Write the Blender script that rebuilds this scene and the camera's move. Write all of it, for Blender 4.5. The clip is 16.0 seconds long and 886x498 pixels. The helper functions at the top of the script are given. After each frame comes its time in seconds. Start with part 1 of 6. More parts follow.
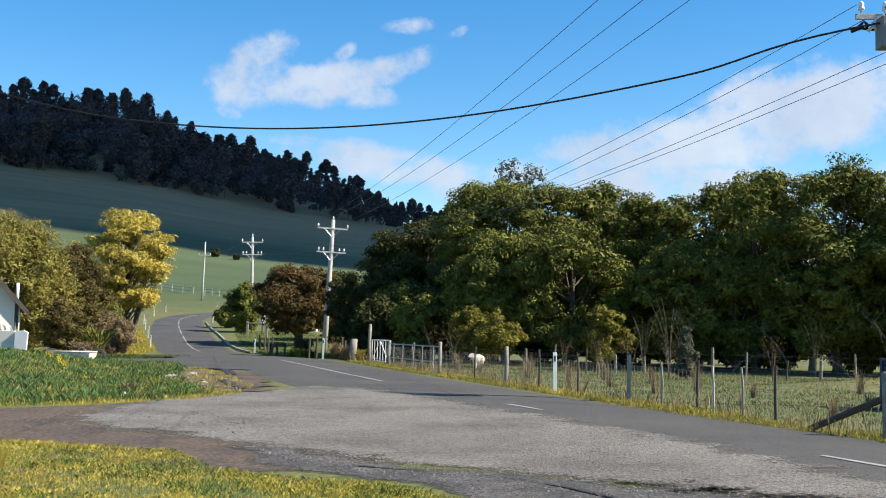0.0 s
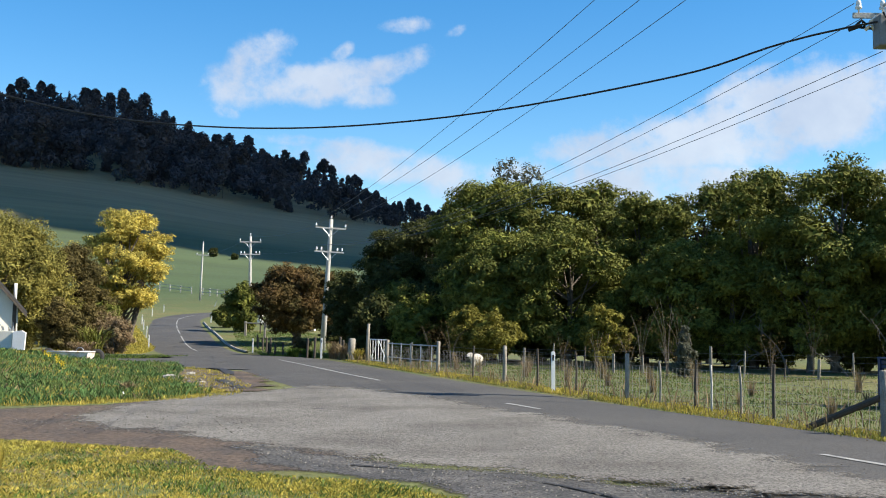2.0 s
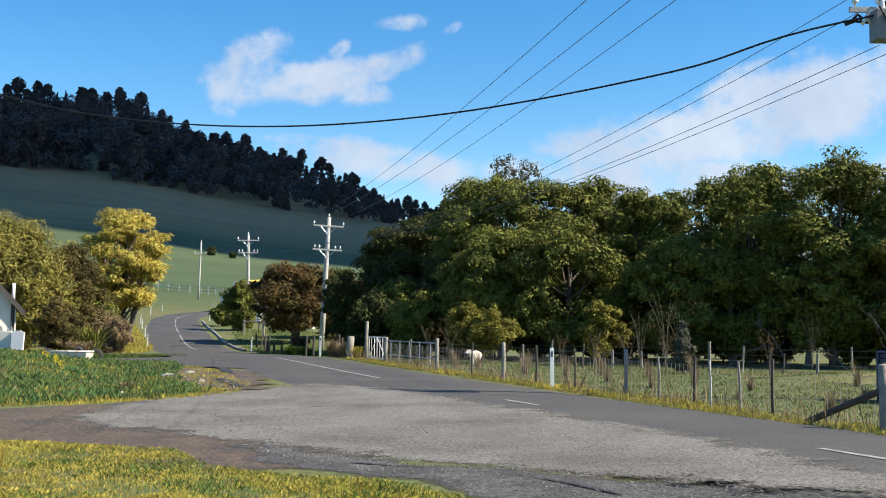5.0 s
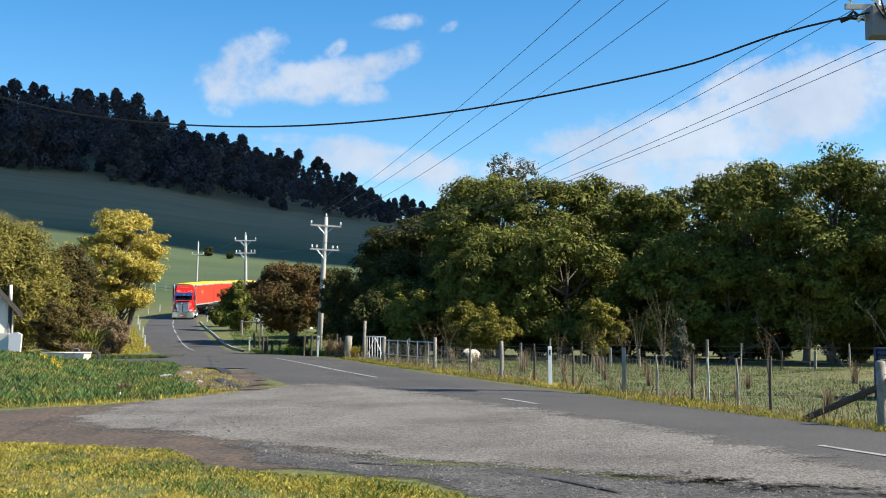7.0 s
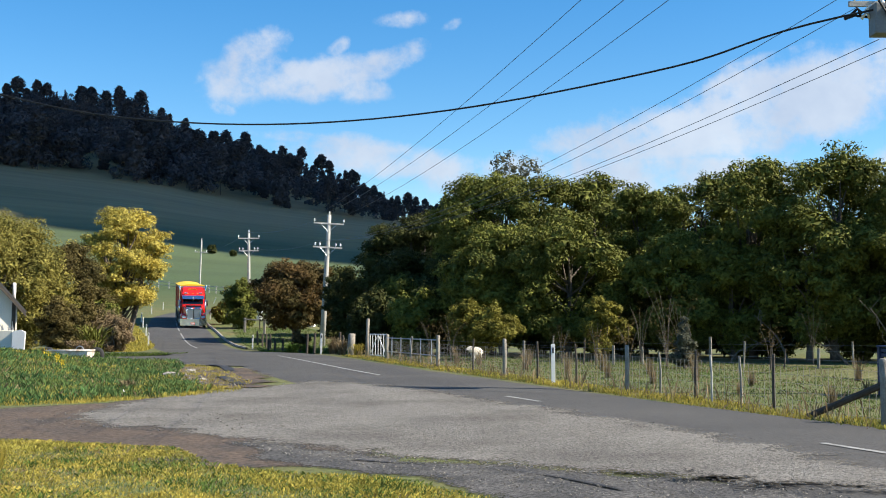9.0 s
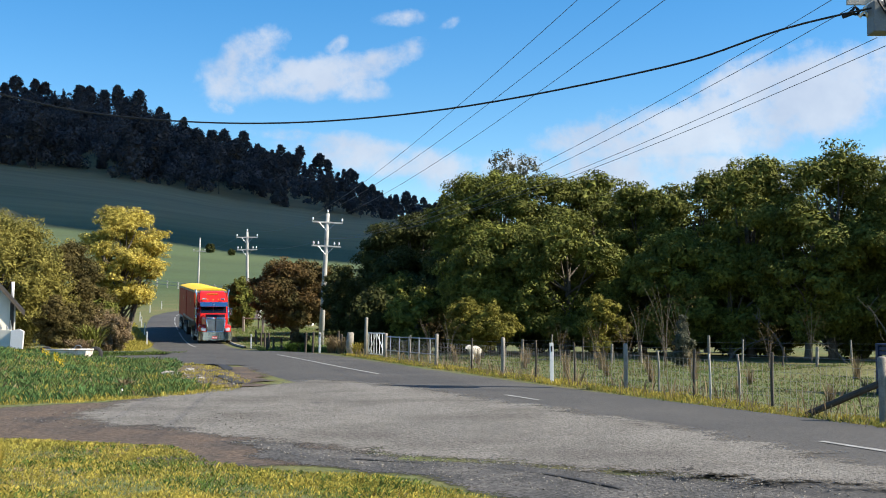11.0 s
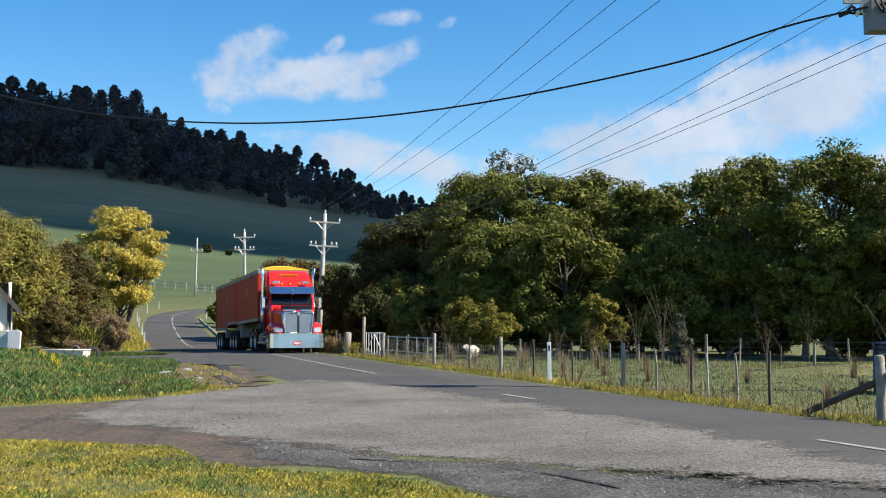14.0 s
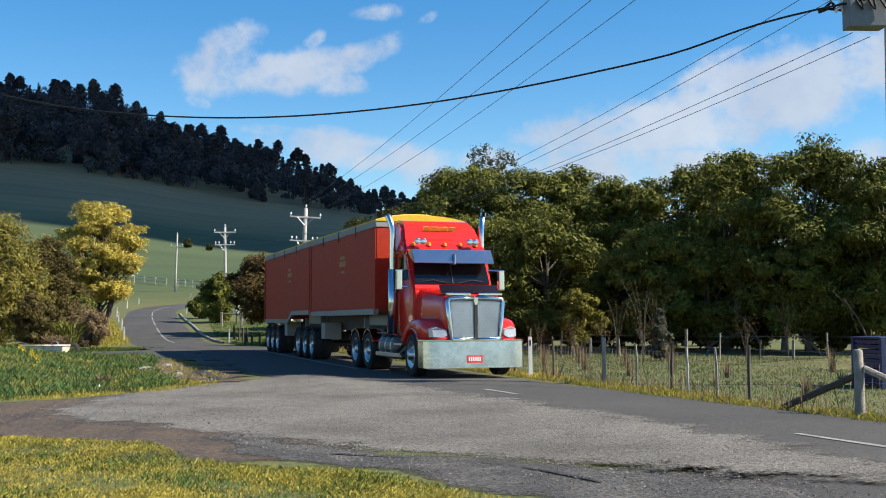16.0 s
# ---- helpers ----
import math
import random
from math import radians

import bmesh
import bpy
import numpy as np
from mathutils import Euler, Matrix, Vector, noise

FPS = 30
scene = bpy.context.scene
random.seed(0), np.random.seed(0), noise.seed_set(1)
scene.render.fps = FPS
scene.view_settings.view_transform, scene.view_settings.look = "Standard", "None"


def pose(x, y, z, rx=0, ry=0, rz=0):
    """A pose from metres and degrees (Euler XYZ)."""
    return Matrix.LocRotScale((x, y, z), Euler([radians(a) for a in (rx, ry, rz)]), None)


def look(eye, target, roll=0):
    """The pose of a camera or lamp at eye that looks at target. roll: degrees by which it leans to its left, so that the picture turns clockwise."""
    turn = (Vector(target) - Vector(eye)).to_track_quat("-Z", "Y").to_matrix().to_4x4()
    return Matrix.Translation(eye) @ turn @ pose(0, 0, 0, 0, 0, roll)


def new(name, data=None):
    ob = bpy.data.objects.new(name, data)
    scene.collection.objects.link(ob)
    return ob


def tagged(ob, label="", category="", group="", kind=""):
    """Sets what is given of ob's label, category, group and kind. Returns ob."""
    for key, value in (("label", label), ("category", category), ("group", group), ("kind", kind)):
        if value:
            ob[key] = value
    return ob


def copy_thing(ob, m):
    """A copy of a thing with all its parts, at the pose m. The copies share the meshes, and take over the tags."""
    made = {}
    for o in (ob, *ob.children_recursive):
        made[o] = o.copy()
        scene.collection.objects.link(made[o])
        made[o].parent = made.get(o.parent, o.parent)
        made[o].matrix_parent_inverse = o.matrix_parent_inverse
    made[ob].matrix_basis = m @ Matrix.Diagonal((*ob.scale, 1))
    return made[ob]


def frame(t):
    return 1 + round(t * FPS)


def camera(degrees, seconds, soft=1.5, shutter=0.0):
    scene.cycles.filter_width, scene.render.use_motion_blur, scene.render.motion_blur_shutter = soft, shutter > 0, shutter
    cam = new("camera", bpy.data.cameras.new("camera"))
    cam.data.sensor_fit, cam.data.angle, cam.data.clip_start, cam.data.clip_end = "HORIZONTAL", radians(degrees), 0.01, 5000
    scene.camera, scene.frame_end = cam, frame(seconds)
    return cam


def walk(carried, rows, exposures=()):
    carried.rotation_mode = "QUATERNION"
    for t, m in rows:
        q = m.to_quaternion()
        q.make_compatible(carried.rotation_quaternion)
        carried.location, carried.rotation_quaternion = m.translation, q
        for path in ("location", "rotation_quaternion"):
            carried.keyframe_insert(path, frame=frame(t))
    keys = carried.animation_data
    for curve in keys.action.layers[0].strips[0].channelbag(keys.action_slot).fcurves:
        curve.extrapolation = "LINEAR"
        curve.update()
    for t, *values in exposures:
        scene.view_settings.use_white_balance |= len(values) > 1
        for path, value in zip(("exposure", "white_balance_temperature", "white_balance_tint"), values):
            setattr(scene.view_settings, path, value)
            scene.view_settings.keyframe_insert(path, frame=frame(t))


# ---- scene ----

# ---------------------------------------------------------------- camera and its walk
cam = camera(42.85, 16.0, soft=1.0)
EYE = (0.0, 0.0, 1.5)
# seconds, turn to the left, tilt upwards, roll
TURNS = [
    (0.0, 0.332, 4.109, 0.985),
    (0.5, 0.306, 4.113, 0.992),
    (1.0, 0.271, 4.079, 1.008),
    (1.5, 0.248, 4.079, 0.977),
    (2.0, 0.232, 4.080, 0.876),
    (2.5, 0.180, 4.033, 0.707),
    (3.0, 0.164, 4.041, 0.581),
    (3.5, 0.163, 4.023, 0.517),
    (4.0, 0.152, 3.996, 0.507),
    (6.5, 0.047, 3.874, 0.232),
    (7.0, -0.004, 3.890, 0.124),
    (7.5, -0.030, 3.898, 0.111),
    (8.0, 0.126, 3.862, 0.155),
    (8.5, 0.100, 3.838, 0.154),
    (9.0, 0.153, 3.774, 0.134),
    (11.5, 0.042, 3.708, 0.029),
    (12.0, 0.016, 3.747, -0.001),
    (12.5, -0.000, 3.748, 0.000),
    (13.0, 0.019, 3.729, -0.070),
    (13.5, -0.019, 3.685, -0.073),
    (14.0, -0.057, 3.686, -0.064),
    (14.5, -0.157, 3.699, -0.056),
    (15.0, -0.288, 3.717, -0.078),
    (15.5, -0.673, 3.673, -0.132),
    (16.0, -1.017, 3.429, -0.133),
]


def view(turn, tilt, roll):
    return pose(*EYE, 0, 0, turn) @ pose(0, 0, 0, 90 + tilt) @ pose(0, 0, 0, 0, 0, roll)


walk(cam, [(t, view(a, b, c)) for t, a, b, c in TURNS], [(0.0, 1.20), (9.0, 1.17), (14.0, 1.12), (16.0, 1.02)])

# ---------------------------------------------------------------- world, sun, exposure
SUN_EL, SUN_AZ = radians(39.5), math.atan2(0.985, -0.15)     # azimuth clockwise from +y
world = bpy.data.worlds.new("sky")
scene.world = world
world.use_nodes = True


def build_sky():
    nt = world.node_tree
    nt.nodes.clear()
    N, L = nt.nodes.new, nt.links.new
    out, bg = N("ShaderNodeOutputWorld"), N("ShaderNodeBackground")
    sky = N("ShaderNodeTexSky")
    sky.sky_type, sky.sun_disc = "NISHITA", False
    sky.sun_elevation, sky.sun_rotation = SUN_EL, SUN_AZ
    sky.air_density, sky.dust_density, sky.ozone_density = 1.0, 0.15, 2.5
    geo = N("ShaderNodeTexCoord")
    sep = N("ShaderNodeSeparateXYZ")
    L(geo.outputs["Generated"], sep.inputs[0])

    def m(op, a, b=None, c=None, clamp=False):
        n = N("ShaderNodeMath")
        n.operation, n.use_clamp = op, clamp
        for i, v in enumerate((a, b, c)):
            if v is None:
                continue
            if isinstance(v, (int, float)):
                n.inputs[i].default_value = v
            else:
                L(v, n.inputs[i])
        return n.outputs[0]

    yy = m("MAXIMUM", m("ABSOLUTE", sep.outputs[1]), 0.02)
    u, v = m("DIVIDE", sep.outputs[0], yy), m("DIVIDE", sep.outputs[2], yy)
    comb = N("ShaderNodeCombineXYZ")
    L(u, comb.inputs[0]), L(v, comb.inputs[1])

    def noise_tex(scale, detail, rough):
        n = N("ShaderNodeTexNoise")
        n.inputs["Scale"].default_value, n.inputs["Detail"].default_value, n.inputs["Roughness"].default_value = scale, detail, rough
        L(comb.outputs[0], n.inputs["Vector"])
        return n.outputs["Fac"]

    big, small = noise_tex(14, 6, 0.62), noise_tex(48, 6, 0.62)
    # cloud masses: centre, half sizes and lean in tangent space, and how dense they are
    masses = [(-0.185, 0.218, 0.045, 0.030, 0.1, 0.85), (-0.120, 0.218, 0.080, 0.022, 0.16, 1.0), (-0.060, 0.230, 0.045, 0.018, 0.35, 0.9), (-0.075, 0.210, 0.03, 0.016, 0.0, 0.8),
              (-0.175, 0.246, 0.034, 0.022, 0.3, 0.9), (-0.040, 0.272, 0.026, 0.009, 0.1, 0.6), (-0.097, 0.247, 0.012, 0.009, 0.5, 0.6), (-0.20, 0.192, 0.018, 0.008, -0.2, 0.6), (0.005, 0.268, 0.010, 0.006, 0.4, 0.4),
              (-0.050, 0.146, 0.110, 0.020, -0.12, 1.0), (0.06, 0.128, 0.10, 0.026, 0.0, 0.9), (-0.125, 0.165, 0.05, 0.008, -0.1, 0.7),
              (0.20, 0.168, 0.12, 0.030, 0.10, 1.15), (0.31, 0.197, 0.13, 0.047, 0.25, 1.25), (0.42, 0.232, 0.12, 0.040, 0.2, 1.2), (0.25, 0.205, 0.07, 0.022, 0.40, 0.85), (0.29, 0.238, 0.05, 0.010, 0.3, 0.55),
              (0.20, 0.13, 0.16, 0.03, 0.0, 0.95), (0.40, 0.13, 0.12, 0.028, 0.0, 0.75), (-0.40, 0.20, 0.02, 0.010, 0.0, 0.5)]
    total = None
    for cx, cy, rx, ry, lean, dens in masses:
        du, dv0 = m("SUBTRACT", u, cx), m("SUBTRACT", v, cy)
        dv = m("SUBTRACT", dv0, m("MULTIPLY", du, lean))
        r2 = m("ADD", m("POWER", m("ABSOLUTE", m("DIVIDE", du, rx)), 2.0), m("POWER", m("ABSOLUTE", m("DIVIDE", dv, ry)), 2.0))
        blob = m("MULTIPLY", m("SUBTRACT", 1.25, r2, clamp=True), dens)
        total = blob if total is None else m("MAXIMUM", total, blob)
    ragged = m("ADD", total, m("ADD", m("MULTIPLY", m("SUBTRACT", big, 0.5), 2.6), m("MULTIPLY", m("SUBTRACT", small, 0.5), 1.1)))
    # the rest of the sky, away from the view, carries broken cloud as well
    ahead = m("GREATER_THAN", sep.outputs[1], 0.25)
    rest = m("MULTIPLY", m("SUBTRACT", noise_tex(2.5, 6, 0.6), 0.52), 4.0, clamp=True)
    ramp = N("ShaderNodeMapRange")
    ramp.interpolation_type = "SMOOTHSTEP"
    ramp.inputs["From Min"].default_value, ramp.inputs["From Max"].default_value = 0.20, 1.22
    L(ragged, ramp.inputs["Value"])
    fac = m("ADD", m("MULTIPLY", m("MULTIPLY", ramp.outputs[0], m("GREATER_THAN", total, 0.001)), ahead), m("MULTIPLY", rest, m("SUBTRACT", 1.0, ahead)))
    fac = m("MULTIPLY", fac, 0.86, clamp=True)
    mix = N("ShaderNodeMix")
    mix.data_type = "RGBA"
    deep = N("ShaderNodeHueSaturation")
    deep.inputs["Saturation"].default_value, deep.inputs["Value"].default_value = 1.40, 1.56
    L(sky.outputs[0], deep.inputs["Color"])
    L(fac, mix.inputs["Factor"]), L(deep.outputs[0], mix.inputs["A"])
    body = N("ShaderNodeMix")
    body.data_type = "RGBA"
    body.inputs["A"].default_value, body.inputs["B"].default_value = (5.0, 5.7, 7.0, 1), (6.6, 7.2, 8.1, 1)
    L(m("MULTIPLY", m("SUBTRACT", noise_tex(9, 5, 0.6), 0.34), 3.0, clamp=True), body.inputs["Factor"])
    L(body.outputs["Result"], mix.inputs["B"])
    L(mix.outputs["Result"], bg.inputs["Color"])
    bg.inputs["Strength"].default_value = 0.052
    L(bg.outputs[0], out.inputs["Surface"])


build_sky()
sun = new("sun", bpy.data.lights.new("sun", "SUN"))
sun.data.energy, sun.data.angle, sun.data.color = 5.0, radians(0.5), (1.0, 0.91, 0.77)
to_sun = Vector((math.sin(SUN_AZ) * math.cos(SUN_EL), math.cos(SUN_AZ) * math.cos(SUN_EL), math.sin(SUN_EL)))
sun.matrix_world = look(to_sun * 60, (0, 0, 0))


# ---------------------------------------------------------------- materials
def material(name, colour, rough=0.8, metal=0.0, vary=0.25, scale=4.0, fine=40.0, bump=0.2, dirt=None, island=0.0, obrand=0.0, spec=0.4, translucent=0.0, coat=0.0, dist=0.02, crisp=0.25):
    """A surface with variation at two scales, relief, and a second colour in patches."""
    mat = bpy.data.materials.new(name)
    mat.use_nodes = True
    nt = mat.node_tree
    N, L = nt.nodes.new, nt.links.new
    bsdf = nt.nodes["Principled BSDF"]
    bsdf.inputs["Roughness"].default_value, bsdf.inputs["Metallic"].default_value = rough, metal
    bsdf.inputs["Specular IOR Level"].default_value = spec
    bsdf.inputs["Coat Weight"].default_value = coat
    bsdf.inputs["Coat Roughness"].default_value = 0.05
    co = N("ShaderNodeTexCoord")
    a, b = N("ShaderNodeTexNoise"), N("ShaderNodeTexNoise")
    for n, sc in ((a, scale), (b, fine)):
        n.inputs["Scale"].default_value, n.inputs["Detail"].default_value, n.inputs["Roughness"].default_value = sc, 5, 0.6
        L(co.outputs["Object"], n.inputs["Vector"])
    mix = N("ShaderNodeMix")
    mix.data_type = "RGBA"
    mix.inputs["A"].default_value = (*colour, 1)
    mix.inputs["B"].default_value = (*(dirt or [c * 0.55 for c in colour]), 1)
    rng = N("ShaderNodeMapRange")
    rng.inputs["From Min"].default_value, rng.inputs["From Max"].default_value = 0.42, 0.68
    L(a.outputs["Fac"], rng.inputs["Value"])
    fac = N("ShaderNodeMath")
    fac.operation = "MULTIPLY"
    fac.inputs[1].default_value = min(1.0, vary * 2.2)
    L(rng.outputs[0], fac.inputs[0]), L(fac.outputs[0], mix.inputs["Factor"])
    val = N("ShaderNodeMapRange")
    val.inputs["From Min"].default_value, val.inputs["From Max"].default_value = 0.5 - crisp, 0.5 + crisp
    val.inputs["To Min"].default_value, val.inputs["To Max"].default_value = 1 - vary, 1 + vary
    L(b.outputs["Fac"], val.inputs["Value"])
    value = val.outputs[0]
    for amount, kind in ((island, "ShaderNodeNewGeometry"), (obrand, "ShaderNodeObjectInfo")):
        if amount:
            src, rr, mul = N(kind), N("ShaderNodeMapRange"), N("ShaderNodeMath")
            rr.inputs["To Min"].default_value, rr.inputs["To Max"].default_value = 1 - amount, 1 + amount
            L(src.outputs["Random Per Island" if kind == "ShaderNodeNewGeometry" else "Random"], rr.inputs["Value"])
            mul.operation = "MULTIPLY"
            L(value, mul.inputs[0]), L(rr.outputs[0], mul.inputs[1])
            value = mul.outputs[0]
    hsv = N("ShaderNodeHueSaturation")
    L(mix.outputs["Result"], hsv.inputs["Color"]), L(value, hsv.inputs["Value"])
    L(hsv.outputs[0], bsdf.inputs["Base Color"])
    if bump:
        bp = N("ShaderNodeBump")
        bp.inputs["Strength"].default_value, bp.inputs["Distance"].default_value = bump, dist
        L(b.outputs["Fac"], bp.inputs["Height"]), L(bp.outputs[0], bsdf.inputs["Normal"])
    if translucent:
        tr, sh = N("ShaderNodeBsdfTranslucent"), N("ShaderNodeMixShader")
        sh.inputs[0].default_value = translucent
        L(hsv.outputs[0], tr.inputs["Color"]), L(bsdf.outputs[0], sh.inputs[1]), L(tr.outputs[0], sh.inputs[2])
        L(sh.outputs[0], nt.nodes["Material Output"].inputs["Surface"])
    return mat


def glass(name, colour, rough=0.03):
    mat = bpy.data.materials.new(name)
    mat.use_nodes = True
    b = mat.node_tree.nodes["Principled BSDF"]
    b.inputs["Base Color"].default_value, b.inputs["Roughness"].default_value = (*colour, 1), rough
    b.inputs["Transmission Weight"].default_value = 0.35
    return mat


asphalt = material("asphalt", (0.047, 0.046, 0.045), 0.9, vary=0.36, scale=0.3, fine=42, bump=0.9, dirt=(0.070, 0.067, 0.063), dist=0.012, crisp=0.1)
chipseal = material("chip_seal", (0.150, 0.142, 0.128), 0.93, vary=0.6, scale=0.45, fine=36, bump=1.0, dirt=(0.090, 0.083, 0.073), dist=0.03, crisp=0.12)
bitumen = material("old_bitumen", (0.030, 0.030, 0.032), 0.7, vary=0.25, scale=2, fine=60, bump=0.6)
dirt_track = material("dirt", (0.084, 0.060, 0.043), 0.95, vary=0.5, scale=0.7, fine=14, bump=0.9, dirt=(0.040, 0.034, 0.030), dist=0.03, crisp=0.12)


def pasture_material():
    """Straw-tinged grass by the road, green paddocks beyond, hill pasture painted paler to offset the cloud's shade."""
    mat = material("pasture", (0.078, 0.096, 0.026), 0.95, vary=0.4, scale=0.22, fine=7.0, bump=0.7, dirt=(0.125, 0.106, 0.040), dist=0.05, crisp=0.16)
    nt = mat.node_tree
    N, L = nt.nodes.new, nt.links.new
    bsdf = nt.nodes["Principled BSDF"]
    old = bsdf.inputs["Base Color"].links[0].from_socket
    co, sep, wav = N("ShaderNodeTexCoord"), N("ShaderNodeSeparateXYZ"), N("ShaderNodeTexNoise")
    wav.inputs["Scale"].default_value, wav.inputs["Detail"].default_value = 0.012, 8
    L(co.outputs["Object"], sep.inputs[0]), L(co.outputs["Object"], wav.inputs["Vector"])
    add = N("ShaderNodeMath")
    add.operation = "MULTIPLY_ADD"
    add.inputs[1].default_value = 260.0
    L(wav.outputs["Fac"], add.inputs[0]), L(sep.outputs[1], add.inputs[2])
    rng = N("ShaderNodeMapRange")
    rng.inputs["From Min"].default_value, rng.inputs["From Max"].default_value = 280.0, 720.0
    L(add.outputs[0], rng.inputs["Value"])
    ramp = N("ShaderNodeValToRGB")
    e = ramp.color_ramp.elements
    # paler and warmer from the cloud's shade edge upward, to lift that shade
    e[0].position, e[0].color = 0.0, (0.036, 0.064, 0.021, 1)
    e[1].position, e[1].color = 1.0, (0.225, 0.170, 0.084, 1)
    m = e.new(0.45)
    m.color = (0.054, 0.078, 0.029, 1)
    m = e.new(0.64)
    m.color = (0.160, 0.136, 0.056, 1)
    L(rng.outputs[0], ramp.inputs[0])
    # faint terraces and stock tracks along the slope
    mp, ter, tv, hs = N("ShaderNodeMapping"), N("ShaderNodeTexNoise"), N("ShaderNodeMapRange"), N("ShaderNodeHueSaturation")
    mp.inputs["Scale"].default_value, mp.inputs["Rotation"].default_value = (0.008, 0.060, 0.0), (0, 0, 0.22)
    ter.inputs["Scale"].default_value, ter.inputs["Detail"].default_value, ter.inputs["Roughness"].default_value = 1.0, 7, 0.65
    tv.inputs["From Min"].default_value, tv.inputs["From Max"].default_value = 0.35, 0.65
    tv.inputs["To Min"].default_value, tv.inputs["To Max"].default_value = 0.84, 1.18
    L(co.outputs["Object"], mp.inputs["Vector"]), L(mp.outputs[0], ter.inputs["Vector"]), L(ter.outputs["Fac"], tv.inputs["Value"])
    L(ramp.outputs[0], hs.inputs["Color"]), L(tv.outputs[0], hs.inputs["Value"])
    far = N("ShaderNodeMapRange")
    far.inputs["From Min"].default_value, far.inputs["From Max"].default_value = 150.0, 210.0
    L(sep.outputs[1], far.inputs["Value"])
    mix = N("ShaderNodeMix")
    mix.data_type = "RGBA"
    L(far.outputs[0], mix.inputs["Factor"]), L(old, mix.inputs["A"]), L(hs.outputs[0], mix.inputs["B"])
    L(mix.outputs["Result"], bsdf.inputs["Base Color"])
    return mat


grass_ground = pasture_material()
line_paint = material("road_paint", (0.27, 0.27, 0.26), 0.7, vary=0.3, scale=3, fine=30, bump=0.1, dirt=(0.14, 0.14, 0.13))
white_paint = material("white_paint", (0.78, 0.77, 0.73), 0.6, vary=0.08, scale=2, fine=25, bump=0.05, dirt=(0.60, 0.58, 0.52))
concrete = material("concrete", (0.30, 0.28, 0.245), 0.9, vary=0.15, scale=2, fine=30, bump=0.3)
pole_wood = material("weathered_pole", (0.40, 0.39, 0.36), 0.85, vary=0.18, scale=3, fine=25, bump=0.3)
post_wood = material("grey_timber", (0.27, 0.245, 0.205), 0.9, vary=0.3, scale=5, fine=50, bump=0.5)
dark_wood = material("dark_timber", (0.075, 0.062, 0.048), 0.9, vary=0.3, scale=5, fine=50, bump=0.5)
wire_metal = material("fence_wire", (0.22, 0.22, 0.22), 0.6, metal=0.5, vary=0.1, bump=0)
cable_black = material("cable_sheath", (0.012, 0.012, 0.013), 0.6, vary=0.1, bump=0)
cable_grey = material("bare_conductor", (0.10, 0.105, 0.115), 0.5, metal=0.3, vary=0.1, bump=0)
porcelain = material("porcelain", (0.75, 0.75, 0.73), 0.25, vary=0.05, bump=0)
bark = material("bark", (0.105, 0.088, 0.070), 0.95, vary=0.35, scale=3, fine=20, bump=0.8)
pale_bark = material("pale_bark", (0.24, 0.22, 0.19), 0.95, vary=0.35, scale=3, fine=20, bump=0.8)
galv = material("galvanised_steel", (0.40, 0.42, 0.44), 0.45, metal=0.7, vary=0.1, scale=4, fine=30, bump=0.05)


def leaf_material(name, c, d, tr=0.3, island=0.4):
    return material(name, c, 0.75, vary=0.35, scale=0.45, fine=3.0, bump=0, dirt=d, island=island, obrand=0.12, spec=0.12, translucent=tr)


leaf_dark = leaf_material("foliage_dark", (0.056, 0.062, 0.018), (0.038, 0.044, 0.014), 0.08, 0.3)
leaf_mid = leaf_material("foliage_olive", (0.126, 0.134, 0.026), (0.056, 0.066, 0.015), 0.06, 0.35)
leaf_lit = leaf_material("foliage_light", (0.175, 0.160, 0.030), (0.100, 0.105, 0.026))
leaf_brown = leaf_material("foliage_rust", (0.100, 0.062, 0.022), (0.046, 0.048, 0.016), 0.08, 0.4)
leaf_bronze = leaf_material("foliage_bronze", (0.115, 0.092, 0.032), (0.060, 0.058, 0.022))
leaf_yellow = leaf_material("wattle_blossom", (0.43, 0.35, 0.075), (0.20, 0.19, 0.055))
leaf_left = leaf_material("foliage_cypress", (0.250, 0.220, 0.055), (0.105, 0.108, 0.030))
# glaucous ridge foliage, with the blue of distance haze mixed into its colour
leaf_far = material("foliage_far_hazed", (0.066, 0.064, 0.072), 0.95, vary=0.25, scale=0.05, fine=0.6, bump=0, dirt=(0.046, 0.046, 0.054), island=0.15, obrand=0.2, spec=0.05)
leaf_grey = leaf_material("foliage_grey", (0.115, 0.120, 0.085), (0.075, 0.080, 0.055))
leaf_fresh = leaf_material("foliage_fresh", (0.070, 0.120, 0.022), (0.040, 0.075, 0.018))
leaf_dry = leaf_material("dry_growth", (0.24, 0.185, 0.105), (0.14, 0.085, 0.055))
blade_green = leaf_material("grass_blades", (0.080, 0.128, 0.028), (0.115, 0.128, 0.034), 0.3, 0.28)
blade_yellow = leaf_material("winter_grass_blades", (0.370, 0.300, 0.062), (0.200, 0.205, 0.040), 0.3, 0.35)
blade_deep = leaf_material("lush_grass_blades", (0.060, 0.118, 0.040), (0.125, 0.150, 0.040), 0.3, 0.45)


# ---------------------------------------------------------------- mesh tools
def part(name, bm, mat, parent=None, label="", smooth=False):
    me = bpy.data.meshes.new(name)
    bm.to_mesh(me)
    bm.free()
    me.materials.append(mat)
    if smooth:
        me.shade_smooth()
    ob = new(name, me)
    ob.parent = parent
    if label:
        tagged(ob, label)
    return ob


